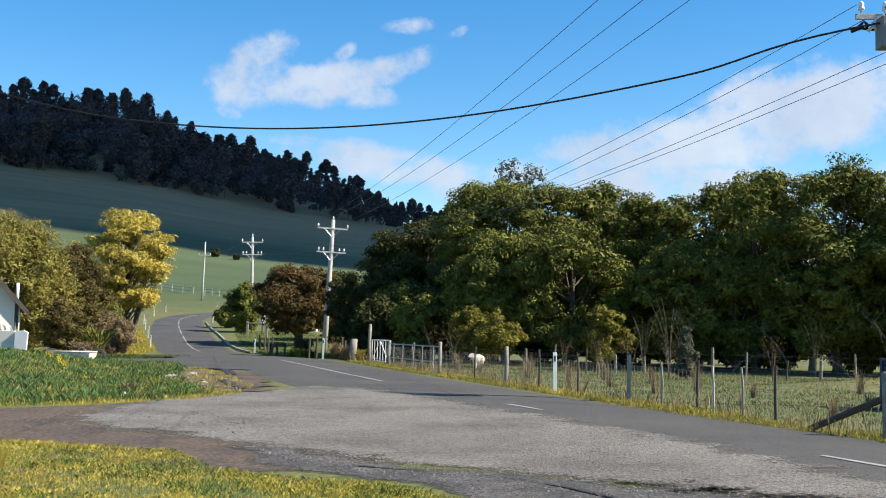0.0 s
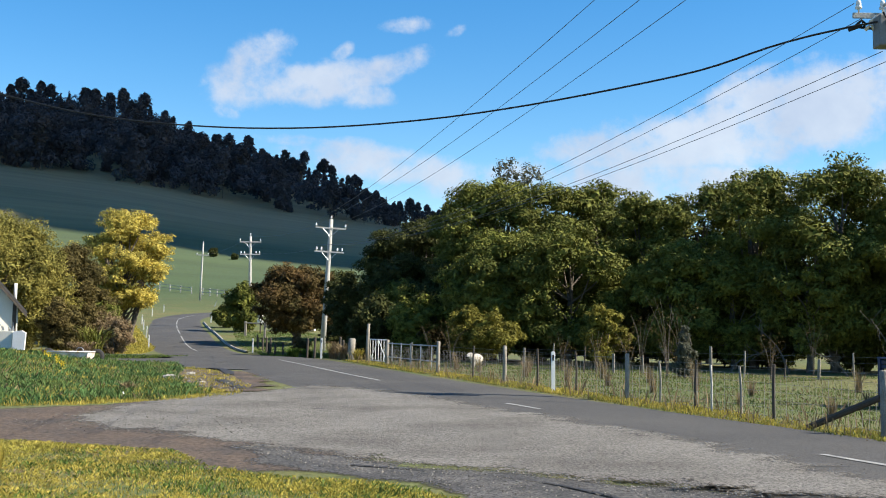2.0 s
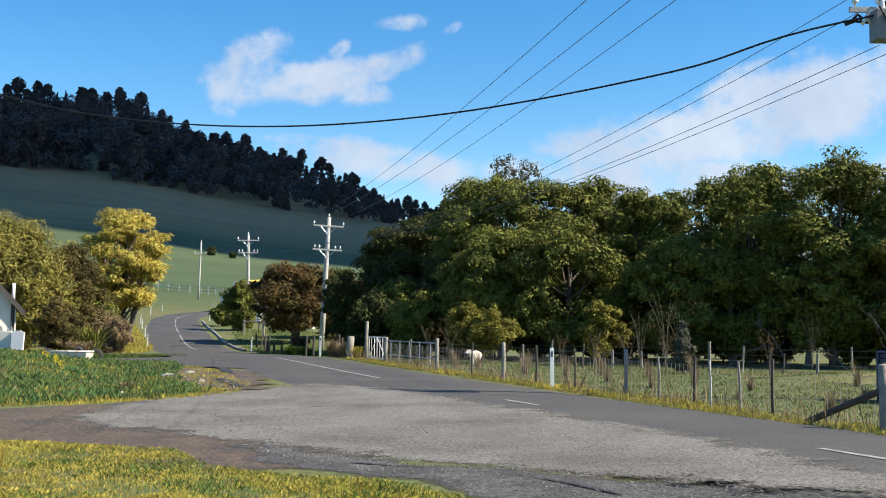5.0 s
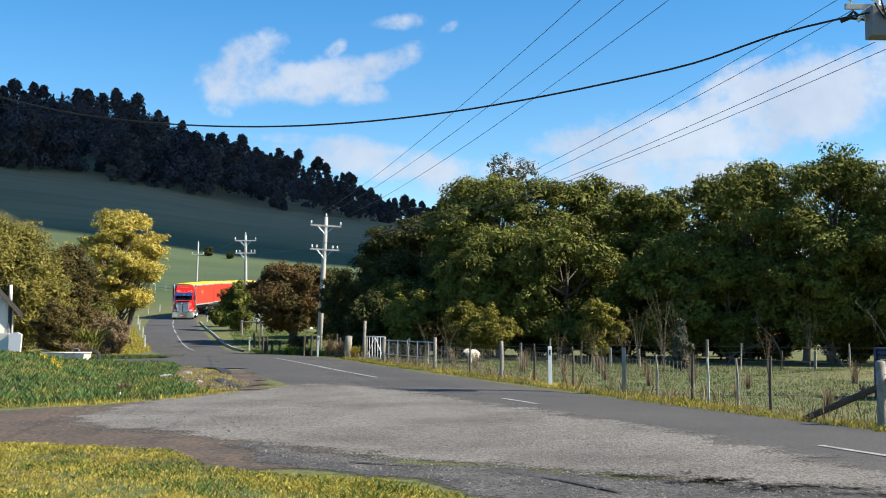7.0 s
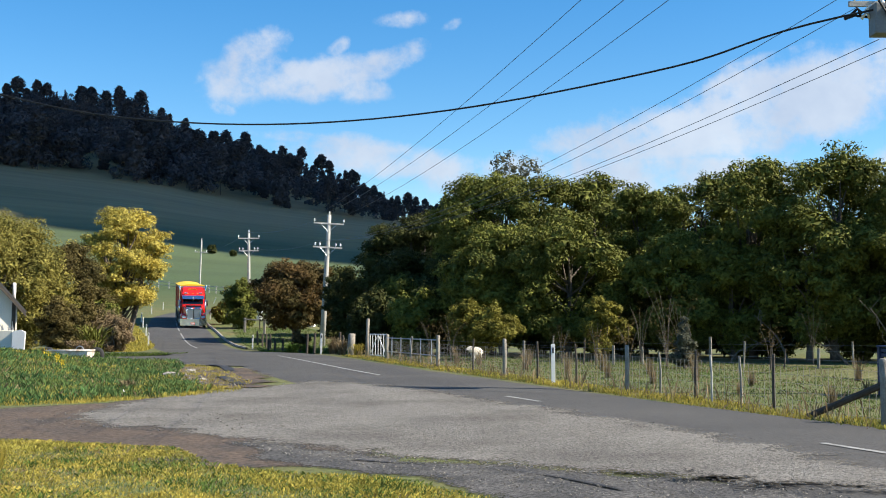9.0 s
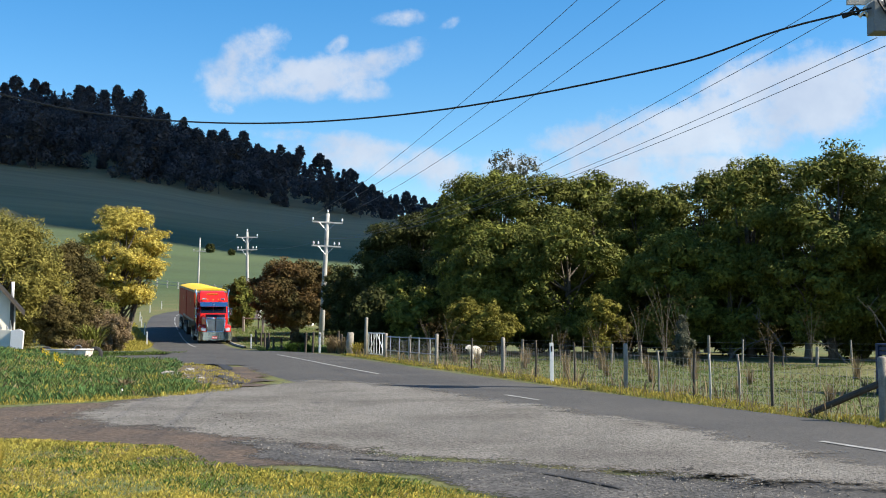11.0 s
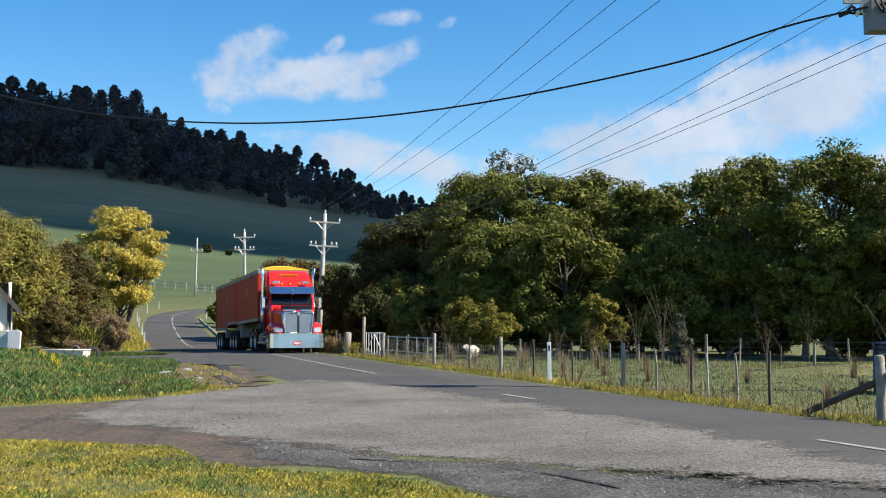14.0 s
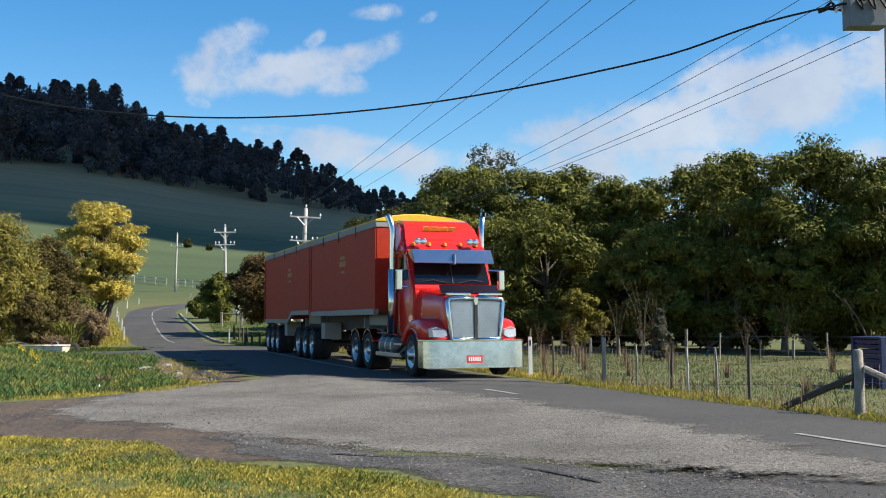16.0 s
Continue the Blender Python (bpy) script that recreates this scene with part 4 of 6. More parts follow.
def mudguard(parent, x, y0, y1, mat, a0=20, a1=160, r=0.60):
    bm = bmesh.new()
    outline = [(x + r * math.cos(radians(a)), WHEEL_R + r * math.sin(radians(a))) for a in range(a0, a1 + 1, 14)]
    outline += [(x + (r - 0.03) * math.cos(radians(a)), WHEEL_R + (r - 0.03) * math.sin(radians(a))) for a in range(a1 - (a1 - a0) % 14, a0 - 1, -14)]
    part("mudguard", prism(bm, outline, y0, y1), mat, parent)


def build_tractor():
    T = thing("truck", "bright red bonneted prime mover with chrome bumper and stacks", "truck")
    part("chassis", box(box(bmesh.new(), (-5.9, -0.52, 0.72), (0.9, -0.36, 1.0), 0.01), (-5.9, 0.36, 0.72), (0.9, 0.52, 1.0), 0.01), chassis_black, T)
    for ax in (0, -3.95, -5.3):
        part("axle", tube(bmesh.new(), [(ax, -0.9, WHEEL_R), (ax, 0.9, WHEEL_R)], 0.09, 10), chassis_black, T)
    # bumper wrapped round the corners
    half = [(1.36, 0.0), (1.355, 0.55), (1.335, 0.95), (1.27, 1.16), (1.10, 1.27), (0.72, 1.28)]
    inner = [(0.72, 1.24), (1.07, 1.23), (1.23, 1.12), (1.285, 0.93), (1.305, 0.54), (1.31, 0.0)]
    plan = [(x, -y) for x, y in half[::-1]] + half[1:] + inner[:-1] + [(x, -y) for x, y in inner[::-1]]
    bb = prism(bmesh.new(), plan, 0.24, 0.86, "z", 0.012)
    for v in bb.verts:
        v.co.x -= max(0.0, v.co.z - 0.24) * 0.045
    part("bumper", bb, bumper_steel, T, "deep polished chrome bumper")
    part("bumper_lip", prism(bmesh.new(), [(x - 0.045, y) for x, y in plan], 0.865, 0.90, "z"), chrome, T)
    part("number_plate", box(bmesh.new(), (1.335, -0.28, 0.36), (1.355, 0.12, 0.54), 0.004), plate_red, T, "red number plate with unreadable white marks")
    for k in range(6):
        part("plate_mark", box(bmesh.new(), (1.355, -0.235 + k * 0.054, 0.40), (1.361, -0.20 + k * 0.054, 0.50)), plate_white, T, "white bar")
    # bonnet, wings and grille
    part("bonnet", loft(bmesh.new(), [dome(1.12, 0.71, 0.80, 1.92, 0.18), dome(0.85, 0.75, 0.84, 1.98, 0.22), dome(0.4, 0.83, 0.90, 2.04, 0.26), dome(0.0, 0.90, 0.92, 2.10, 0.30), dome(-0.38, 1.0, 0.95, 2.15, 0.30)]), red_paint, T, smooth=True)
    for s in (-1, 1):
        secs = []
        for x in np.linspace(-0.84, 1.20, 22):
            top = knots([(-0.84, 0.94), (-0.7, 1.15), (-0.5, 1.30), (-0.2, 1.40), (0.25, 1.43), (0.7, 1.38), (1.0, 1.27), (1.12, 1.13), (1.20, 0.96)], x)
            low = max(0.80, WHEEL_R + math.sqrt(max(0.0, 0.62 ** 2 - x * x)))
            yo = 1.23 - 0.28 * max(0.0, (x - 0.5) / 0.7) ** 2
            rr = min(0.20, (top - low) * 0.8)
            secs.append([(x, s * 0.55, low), (x, s * 0.55, top), (x, s * (yo - rr) * 0.85, top + 0.01)] + [(x, s * (yo - rr + rr * math.sin(a)), top - rr + rr * math.cos(a)) for a in np.linspace(0, math.pi / 2, 6)] + [(x, s * yo, low)])
        part("wing", loft(bmesh.new(), secs), red_paint, T, "rounded red front wing", smooth=True)
        part("wing_lip", tube(bmesh.new(), [(0.63 * math.cos(radians(q)), s * 1.215, WHEEL_R + 0.63 * math.sin(radians(q))) for q in range(28, 153, 8)], 0.022, 6), red_paint, T, smooth=True)
        hl = loft(bmesh.new(), [[(1.02, s * 1.10, 0.96), (1.00, s * 1.11, 1.16), (1.0, s * 0.97, 1.22), (1.0, s * 0.70, 1.16), (1.0, s * 0.66, 1.0), (1.0, s * 0.8, 0.94)],
                                [(1.17, s * 1.04, 0.97), (1.12, s * 1.05, 1.14), (1.17, s * 0.93, 1.19), (1.20, s * 0.74, 1.13), (1.215, s * 0.71, 1.01), (1.215, s * 0.82, 0.95)]])
        part("headlight", hl, lens, T, "clear wedge-shaped headlamp")
        g = bmesh.new()
        lo, hi = sorted((s * 0.045, s * 0.64))
        bl, bh = sorted((s * 0.045, s * 0.56))
        loft(g, [[(1.14, lo, 1.82), (1.14, hi, 1.82), (1.14, bh, 0.93), (1.14, bl, 0.93)], [(1.185, lo, 1.82), (1.185, hi, 1.82), (1.20, bh, 0.93), (1.20, bl, 0.93)]])
        gp = part("grille_panel", g, grille_mesh, T)
        bars = bmesh.new()        # woven diamond mesh
        for d in (-1, 1):
            for k in range(-18, 24):
                seg = []
                for q in range(25):
                    z = 0.94 + 0.87 * q / 24
                    y = (k * 0.055 + d * (z - 0.94) * 0.8)
                    lim = 0.56 + (z - 0.93) / 0.89 * 0.08
                    if 0.05 < y < lim - 0.005:
                        seg.append(Vector((1.203 - 0.012 * (z - 0.93), s * y, z)))
                if len(seg) > 1:
                    tube(bars, [seg[0], seg[-1]], 0.014, 4, caps=False)
        part("grille_mesh", bars, alloy, gp, "woven bright diamond mesh")
        fr = bmesh.new()
        tube(fr, [(1.19, s * 0.04, 1.87), (1.185, s * 0.34, 1.87), (1.18, s * 0.66, 1.85), (1.185, s * 0.70, 1.80), (1.20, s * 0.61, 0.93), (1.205, s * 0.58, 0.90), (1.21, s * 0.04, 0.89)], 0.060, 10)
        part("grille_surround", fr, chrome, T, "chrome grille surround", smooth=True)
        part("bonnet_trim", box(bmesh.new(), (1.05, min(s * 0.1, s * 0.70), 1.935), (1.16, max(s * 0.1, s * 0.70), 2.005), 0.02), chrome, T)
    part("grille_bar", box(bmesh.new(), (1.16, -0.045, 0.9), (1.23, 0.045, 1.84), 0.01), chassis_black, T)
    part("grille_badge", loft(bmesh.new(), [[(1.17, -0.09, 1.90), (1.17, 0.09, 1.90), (1.17, 0.04, 1.70), (1.17, -0.04, 1.70)], [(1.24, -0.07, 1.89), (1.24, 0.07, 1.89), (1.24, 0.03, 1.72), (1.24, -0.03, 1.72)]]), chrome, T)
    bd = bmesh.new()
    loft(bd, [[(0.98 - 0.12 * (abs(y) / 0.75) ** 2, y, 2.0), (0.80 - 0.12 * (abs(y) / 0.75) ** 2, y, 2.20), (0.78 - 0.12 * (abs(y) / 0.75) ** 2, y, 2.20), (0.95 - 0.12 * (abs(y) / 0.75) ** 2, y, 2.0)] for y in np.linspace(-0.74, 0.74, 9)])
    part("bonnet_deflector", bd, smoked, T, "smoked acrylic insect deflector")
    # cab
    prof = [(-0.33, 0.95), (-0.33, 2.10), (-0.42, 2.24), (-0.72, 2.90), (-0.95, 3.05), (-1.75, 3.08), (-1.75, 0.95)]
    cab = part("cab", prism(bmesh.new(), prof, -1.06, 1.06, "y", 0.06), red_paint, T)
    def slab(name, pts, d, mat, parent, label=""):
        d = Vector(d)
        return part(name, loft(bmesh.new(), [[Vector(p) for p in pts], [Vector(p) + d for p in pts]]), mat, parent, label)
    slab("windscreen", [(-0.425, -0.98, 2.25), (-0.425, 0.98, 2.25), (-0.705, 0.94, 2.87), (-0.705, -0.94, 2.87)], (0.035, 0, 0.016), tinted, cab, "dark tinted windscreen")
    slab("windscreen_pillar", [(-0.42, -0.012, 2.25), (-0.42, 0.012, 2.25), (-0.70, 0.012, 2.87), (-0.70, -0.012, 2.87)], (0.045, 0, 0.02), chassis_black, cab)
    for s in (-1, 1):
        slab("side_window", [(-0.72, s * 1.05, 2.36), (-1.5, s * 1.05, 2.36), (-1.5, s * 1.05, 2.95), (-0.95, s * 1.05, 2.95)], (0, s * 0.02, 0), tinted, cab, "dark side window")
        slab("door_line", [(-0.62, s * 1.055, 1.05), (-1.6, s * 1.055, 1.05), (-1.6, s * 1.055, 1.07), (-0.62, s * 1.055, 1.07)], (0, s * 0.012, 0), chassis_black, cab)
        part("door_handle", box(bmesh.new(), (-1.52, min(s * 1.06, s * 1.10), 2.1), (-1.36, max(s * 1.06, s * 1.10), 2.15), 0.01), chrome, cab)
        for k, zz in enumerate((0.42, 0.72)):
            part("step", box(bmesh.new(), (-1.55, min(s * 0.75, s * 1.2), zz), (-0.92, max(s * 0.75, s * 1.2), zz + 0.05), 0.01), alloy, T)
    part("sun_visor", prism(bmesh.new(), [(-0.24, 2.77), (-0.28, 2.76), (-0.78, 3.02), (-0.74, 3.10), (-0.48, 3.12)], -1.05, 1.05, "y", 0.008), chrome, T, "polished metal sun visor")
    part("visor_seam", box(bmesh.new(), (-0.50, -0.012, 2.74), (-0.23, 0.012, 3.0), 0.003, Matrix.Translation((0, 0, 0))), alloy, T)
    for s in (-1, 1):
        part("wiper", tube(bmesh.new(), [(-0.375, s * 0.12, 2.27), (-0.39, s * 0.52, 2.36), (-0.395, s * 0.80, 2.31)], 0.010, 5), chassis_black, cab, "black wiper arm")
    fair = [(-0.80, 3.02), (-0.96, 3.20), (-1.20, 3.36), (-1.50, 3.78), (-1.72, 3.91), (-2.05, 3.97), (-2.5, 3.97), (-2.5, 0.95), (-1.70, 0.95), (-1.70, 3.02)]
    fb = prism(bmesh.new(), fair, -1.13, 1.13, "y", 0.09)
    for v in fb.verts:
        v.co.y *= 1 - 0.16 * max(0.0, v.co.z - 3.1)
    sl = part("sleeper", fb, red_paint, T, "tall red sleeper and roof fairing")
    m = Matrix.Translation((-1.40, 0, 3.64)) @ Euler((0, radians(-51.7), 0)).to_matrix().to_4x4()
    for k, wk in enumerate((0.17, 0.17, 0.07, 0.17, 0.17)):
        y0 = (-0.40, -0.20, -0.005, 0.09, 0.29)[k]
        part("name_bar", box(bmesh.new(), (-0.13, -y0 - wk, 0.012), (0.13, -y0, 0.026), 0.0, m), gold_paint, sl, "gold sign-written bar")
    part("name_bar", box(bmesh.new(), (-0.24, -0.22, 0.012), (-0.18, 0.34, 0.022), 0.0, m), plate_white, sl, "small pale sign-written bar")
    for k in range(5):
        y = -0.84 + 0.42 * k
        part("marker_light", lathe(bmesh.new(), [(0.05, 0), (0.05, 0.05), (0.035, 0.085), (0, 0.095)], pose(-1.02, y, 3.24), 10), amber, T, "amber marker light", smooth=True)
    for s in (-1, 1):
        for k in (0, 1):
            part("roof_lamp", lathe(bmesh.new(), [(0.03, 0), (0.075, 0.04), (0.085, 0.10), (0.07, 0.11), (0, 0.10)], pose(-0.94, s * (0.62 + 0.16 * k), 3.34, 0, 90), 12), chrome, T, smooth=True)
        st = bmesh.new()
        tube(st, smooth3([(-1.60, s * 1.22, 1.5), (-1.60, s * 1.22, 3.2), (-1.60, s * 1.22, 3.60), (-1.64, s * 1.25, 3.84), (-1.74, s * 1.31, 4.06)], 4), 0.080, 14)
        ex = part("exhaust_pipe", st, chrome, T, "chrome upright exhaust pipe with angled tip", smooth=True)
        part("heat_shield", tube(bmesh.new(), [(-1.60, s * 1.22, 1.0), (-1.60, s * 1.22, 2.66)], 0.115, 16), chrome, ex, smooth=True)
        mir = part("mirror", box(bmesh.new(), (-0.66, s * 1.36 - 0.075, 2.10), (-0.50, s * 1.36 + 0.075, 2.62), 0.03), chrome, T, "chrome wing mirror")
        part("mirror_arm", tube(tube(bmesh.new(), [(-0.62, s * 1.02, 2.62), (-0.58, s * 1.36, 2.60)], 0.018, 6), [(-0.62, s * 1.02, 2.20), (-0.58, s * 1.36, 2.18)], 0.018, 6), chrome, mir)
        part("fuel_tank", tube(bmesh.new(), [(-1.65, s * 0.86, 0.68), (-1.62, s * 0.86, 0.68), (-3.05, s * 0.86, 0.68), (-3.08, s * 0.86, 0.68)], [0.30, 0.34, 0.34, 0.30], 20), tank_alloy, T, "alloy fuel tank with its shade put into the colour", smooth=True)
        for k in range(3):
            part("tank_strap", tube(bmesh.new(), [(-1.85 - 0.5 * k, s * 0.86, 0.68), (-1.90 - 0.5 * k, s * 0.86, 0.68)], 0.35, 20), alloy, T, smooth=True)
        for k in range(4):
            part("catwalk_step", box(bmesh.new(), (-3.1, min(s * 0.9, s * 1.2), 0.40 + 0.2 * k), (-1.75, max(s * 0.9, s * 1.2), 0.43 + 0.2 * k), 0.006), tank_alloy, T)
        part("side_rail", box(bmesh.new(), (-3.2, min(s * 1.1, s * 1.22), 0.42), (-0.95, max(s * 1.1, s * 1.22), 0.52), 0.01), alloy, T)
        for ax in (-3.95, -5.3):
            mudguard(T, ax, *sorted((s * 0.62, s * 1.25)), chrome, 25, 155)
        part("antenna", tube(bmesh.new(), [(-0.7, s * 1.2, 2.7), (-0.7, s * 1.2, 3.3)], 0.008, 5), chassis_black, T)
    part("turntable", lathe(bmesh.new(), [(0.0, 1.0), (0.5, 1.02), (0.5, 1.16), (0.0, 1.18)], pose(-4.5, 0, 0), 20), chassis_black, T)
    for s in (-1, 1):
        add_wheel(T, 0, s * 1.07, SINGLE)
        for ax in (-3.95, -5.3):
            add_wheel(T, ax, s * 0.94, DUAL)
    return T


def build_trailer(name, label, length, floor, axles, emblem, tongue):
    """floor: (x, z) along the underside of the body; x runs backwards from the front wall."""
    T = thing(name, label, "trailer", "trailers of the road train")
    top = 4.05
    low = [(-a, b) for a, b in floor]
    part("body", prism(bmesh.new(), [(0, top - 0.2)] + low + [(-length, top - 0.2)], -1.24, 1.24, "y", 0.02), red_side, T, "dull red tipper body sides")
    part("top_rail", prism(bmesh.new(), [(0.02, top - 0.2), (0.02, top), (-length - 0.02, top), (-length - 0.02, top - 0.2)], -1.265, 1.265, "y", 0.015), rail_grey, T, "pale grey top rail")
    rail = low + [(x, z - 0.16) for x, z in low[::-1]]
    for s in (-1, 1):
        part("bottom_rail", prism(bmesh.new(), rail, *sorted((s * 1.17, s * 1.265)), "y", 0.01), rail_grey, T, "grey bottom rail")
        for x in (-0.10, -length + 0.10):
            z0 = knots([(a, b) for a, b in floor], -x)
            part("corner_post", box(bmesh.new(), (x - 0.09, min(s * 1.2, s * 1.27), z0 - 0.15), (x + 0.09, max(s * 1.2, s * 1.27), top - 0.21), 0.01), red_side, T)
        for k in range(1, 4):
            x = -length * k / 4
            part("tarp_strap", box(bmesh.new(), (x - 0.025, min(s * 1.265, s * 1.28), top - 0.34), (x + 0.025, max(s * 1.265, s * 1.28), top - 0.02)), chassis_black, T)
        x = -length * emblem
        for k, (w, h, dz) in enumerate(((0.62, 0.10, 0.22), (0.85, 0.16, 0.0), (0.5, 0.07, -0.2))):
            part("sign_bar", box(bmesh.new(), (x - w / 2, min(s * 1.24, s * 1.247), 2.95 + dz), (x + w / 2, max(s * 1.24, s * 1.247), 2.95 + dz + h)), faded_gold, T, "faded gold sign-written bar")
    bm = bmesh.new()
    secs = []
    for i in range(19):
        x = 0.04 - (length + 0.08) * i / 18
        sagg = 0.03 * math.sin(i * 2.1)
        secs.append([(x, y, top + 0.005 + (0.19 + sagg) * (1 - (abs(y) / 1.27) ** 2.2) * (1.0 if 0 < i < 18 else 0.75)) for y in np.linspace(-1.27, 1.27, 9)] + [(x, 1.27, top - 0.03), (x, -1.27, top - 0.03)])
    part("tarpaulin", loft(bm, secs), tarp_yellow, T, "yellow tarpaulin bowed over the load", smooth=False)
    rear = axles[-1]
    zf = floor[-1][1]
    part("chassis", box(box(bmesh.new(), (-length - tongue, -0.55, 1.02), (-0.6, -0.40, floor[0][1] - 0.16), 0.01), (-length - tongue, 0.40, 1.02), (-0.6, 0.55, floor[0][1] - 0.16), 0.01) if tongue else
         box(box(bmesh.new(), (-length, -0.55, 1.0), (-0.6, -0.40, zf - 0.1), 0.01), (-length, 0.40, 1.0), (-0.6, 0.55, zf - 0.1), 0.01), chassis_black, T)
    part("under_box", box(bmesh.new(), (-2.5, -0.8, 1.2), (-0.35, 0.9, floor[0][1] - 0.16), 0.03), rail_grey, T)
    for s in (-1, 1):
        part("landing_leg", box(bmesh.new(), (-3.0, min(s * 0.7, s * 0.84), 0.55), (-2.86, max(s * 0.7, s * 0.84), 1.4), 0.01), rail_grey, T)
    part("tool_box", box(bmesh.new(), (-axles[0] + 1.75, -1.15, 0.72), (-axles[0] + 1.15, -0.6, 1.25), 0.02), rail_grey, T, "grey steel tool box")
    part("air_tank", tube(bmesh.new(), [(-axles[0] + 1.0, -0.5, 0.8), (-axles[0] + 1.0, 0.5, 0.8)], 0.16, 12), chassis_black, T, smooth=True)
    for ax in axles:
        part("axle", tube(bmesh.new(), [(-ax, -0.9, WHEEL_R), (-ax, 0.9, WHEEL_R)], 0.08, 10), chassis_black, T)
        for s in (-1, 1):
            add_wheel(T, -ax, s * 0.94, DUAL)
            mudguard(T, -ax, *sorted((s * 0.62, s * 1.25)), chassis_black, 20, 160, 0.58)
    for s in (-1, 1):
        part("mud_flap", box(bmesh.new(), (-rear - 0.66, min(s * 0.62, s * 1.25), 0.25), (-rear - 0.64, max(s * 0.62, s * 1.25), 0.9)), chassis_black, T)
        part("tail_light", box(bmesh.new(), (-length - tongue - 0.04, min(s * 0.85, s * 1.1), 0.95), (-length - tongue, max(s * 0.85, s * 1.1), 1.08), 0.01), plate_red, T, "red tail light")
    return T


TRUCK = build_tractor()
LEAD = build_trailer("lead_trailer", "dull red lead tipper trailer under a yellow tarpaulin", 9.0, [(0, 1.66), (9.0, 1.62)], (8.75, 10.0, 11.25), 0.45, 2.2)
REAR = build_trailer("rear_trailer", "dull red rear tipper trailer with a stepped floor", 10.3, [(0, 1.68), (3.6, 1.66), (4.5, 1.36), (10.3, 1.36)], (6.9, 8.15, 9.4), 0.4, 0.0)

# the truck's side, far to near; it keeps close to the kerb through the dip
KEEP = [(0, 1.42), (52, 1.42), (68, 2.15), (82, 2.1), (105, 1.55), (125, 1.2), (140, 0.95), (155, 1.3), (180, 1.42)]
LANE = [p + n * knots(KEEP, p.y) for p, n in zip(ROAD, normals(ROAD))][::-1]
LANE_S = [0.0]
for a, b in zip(LANE, LANE[1:]):
    LANE_S.append(LANE_S[-1] + (b - a).length)


def lane(s):
    return Vector((float(np.interp(s, LANE_S, [p.x for p in LANE])), float(np.interp(s, LANE_S, [p.y for p in LANE]))))


def lane_at(y):
    """The way along the lane to where it is y metres ahead of the eye."""
    i = next(k for k in range(40, len(LANE)) if LANE[k].y <= y and LANE[k].x < -0 + 40 and LANE_S[k] > 60)
    f = (LANE[i - 1].y - y) / (LANE[i - 1].y - LANE[i].y)
    return LANE_S[i - 1] + f * (LANE_S[i] - LANE_S[i - 1])


# seconds, distance ahead of the eye of the front bumper
PROGRESS = [(6.5, 139), (7.5, 127.5), (9.0, 109.5), (11.5, 80.3), (12.5, 69), (14.0, 52), (15.0, 39.6), (16.0, 26.55)]


def way(t):
    """How far the steering axle has come along the lane; it takes the bend slowly."""
    T, S = [p[0] for p in PROGRESS], [lane_at(p[1]) - 1.36 for p in PROGRESS]
    if t < T[0]:
        return S[0] - 8.3 * (T[0] - t)
    i = min(len(T) - 2, max(k for k in range(len(T)) if T[k] <= t))
    sl = [(S[k + 1] - S[k]) / (T[k + 1] - T[k]) for k in range(len(T) - 1)]
    d = [9.5] + [(a + b) / 2 for a, b in zip(sl, sl[1:])] + [13.3]
    h, f = T[i + 1] - T[i], (t - T[i]) / (T[i + 1] - T[i])
    return (2 * f ** 3 - 3 * f * f + 1) * S[i] + (f ** 3 - 2 * f * f + f) * h * d[i] + (-2 * f ** 3 + 3 * f * f) * S[i + 1] + (f ** 3 - f * f) * h * d[i + 1]


def road_height(p):
    return ground_z(p.x, p.y) + 0.058


def span(s_front, s_back, ahead):
    """The pose of a thing with one point of it at s_front and one at s_back; its origin lies ahead metres before the first."""
    a, b = lane(s_front), lane(s_back)
    za, zb = road_height(a), road_height(b)
    d = (a - b)
    yaw, pitch = math.atan2(d.y, d.x), math.atan2(za - zb, d.length)
    m = Matrix.Translation((a.x, a.y, za)) @ Euler((0, -pitch, yaw)).to_matrix().to_4x4()
    return m @ Matrix.Translation((ahead, 0, 0))


def motions():
    times = [i * 0.25 for i in range(65)]
    walk(TRUCK, [(t, span(way(t), way(t) - 4.6, 0)) for t in times])
    walk(LEAD, [(t, span(way(t) - 4.5, way(t) - 12.9, 1.55)) for t in times])
    walk(REAR, [(t, span(way(t) - 12.9, way(t) - 20.1, 0.9)) for t in times])
    spins = [(k / 30, way(k / 30)) for k in range(481)]
    for w, at in WHEELS:
        walk(w, [(t, Matrix.Translation(at) @ Euler((0, (s / WHEEL_R) % math.tau, 0)).to_matrix().to_4x4()) for t, s in spins])


# ---------------------------------------------------------------- fences, posts and gate
wool = material("wool", (0.62, 0.57, 0.48), 0.95, vary=0.2, scale=6, fine=30, bump=0.9, dirt=(0.45, 0.40, 0.32), dist=0.03)
sheep_face = material("sheep_face", (0.60, 0.55, 0.48), 0.9, vary=0.15, bump=0.1)
cream_wall = material("cream_render", (0.74, 0.69, 0.57), 0.85, vary=0.08, scale=1.5, fine=20, bump=0.1, dirt=(0.60, 0.54, 0.42))
roof_dark = material("dark_roofing", (0.060, 0.055, 0.052), 0.7, vary=0.2, scale=3, fine=20, bump=0.2)
rust_white = material("rusty_white_enamel", (0.72, 0.70, 0.65), 0.45, vary=0.35, scale=3.5, fine=18, bump=0.05, dirt=(0.42, 0.24, 0.12))
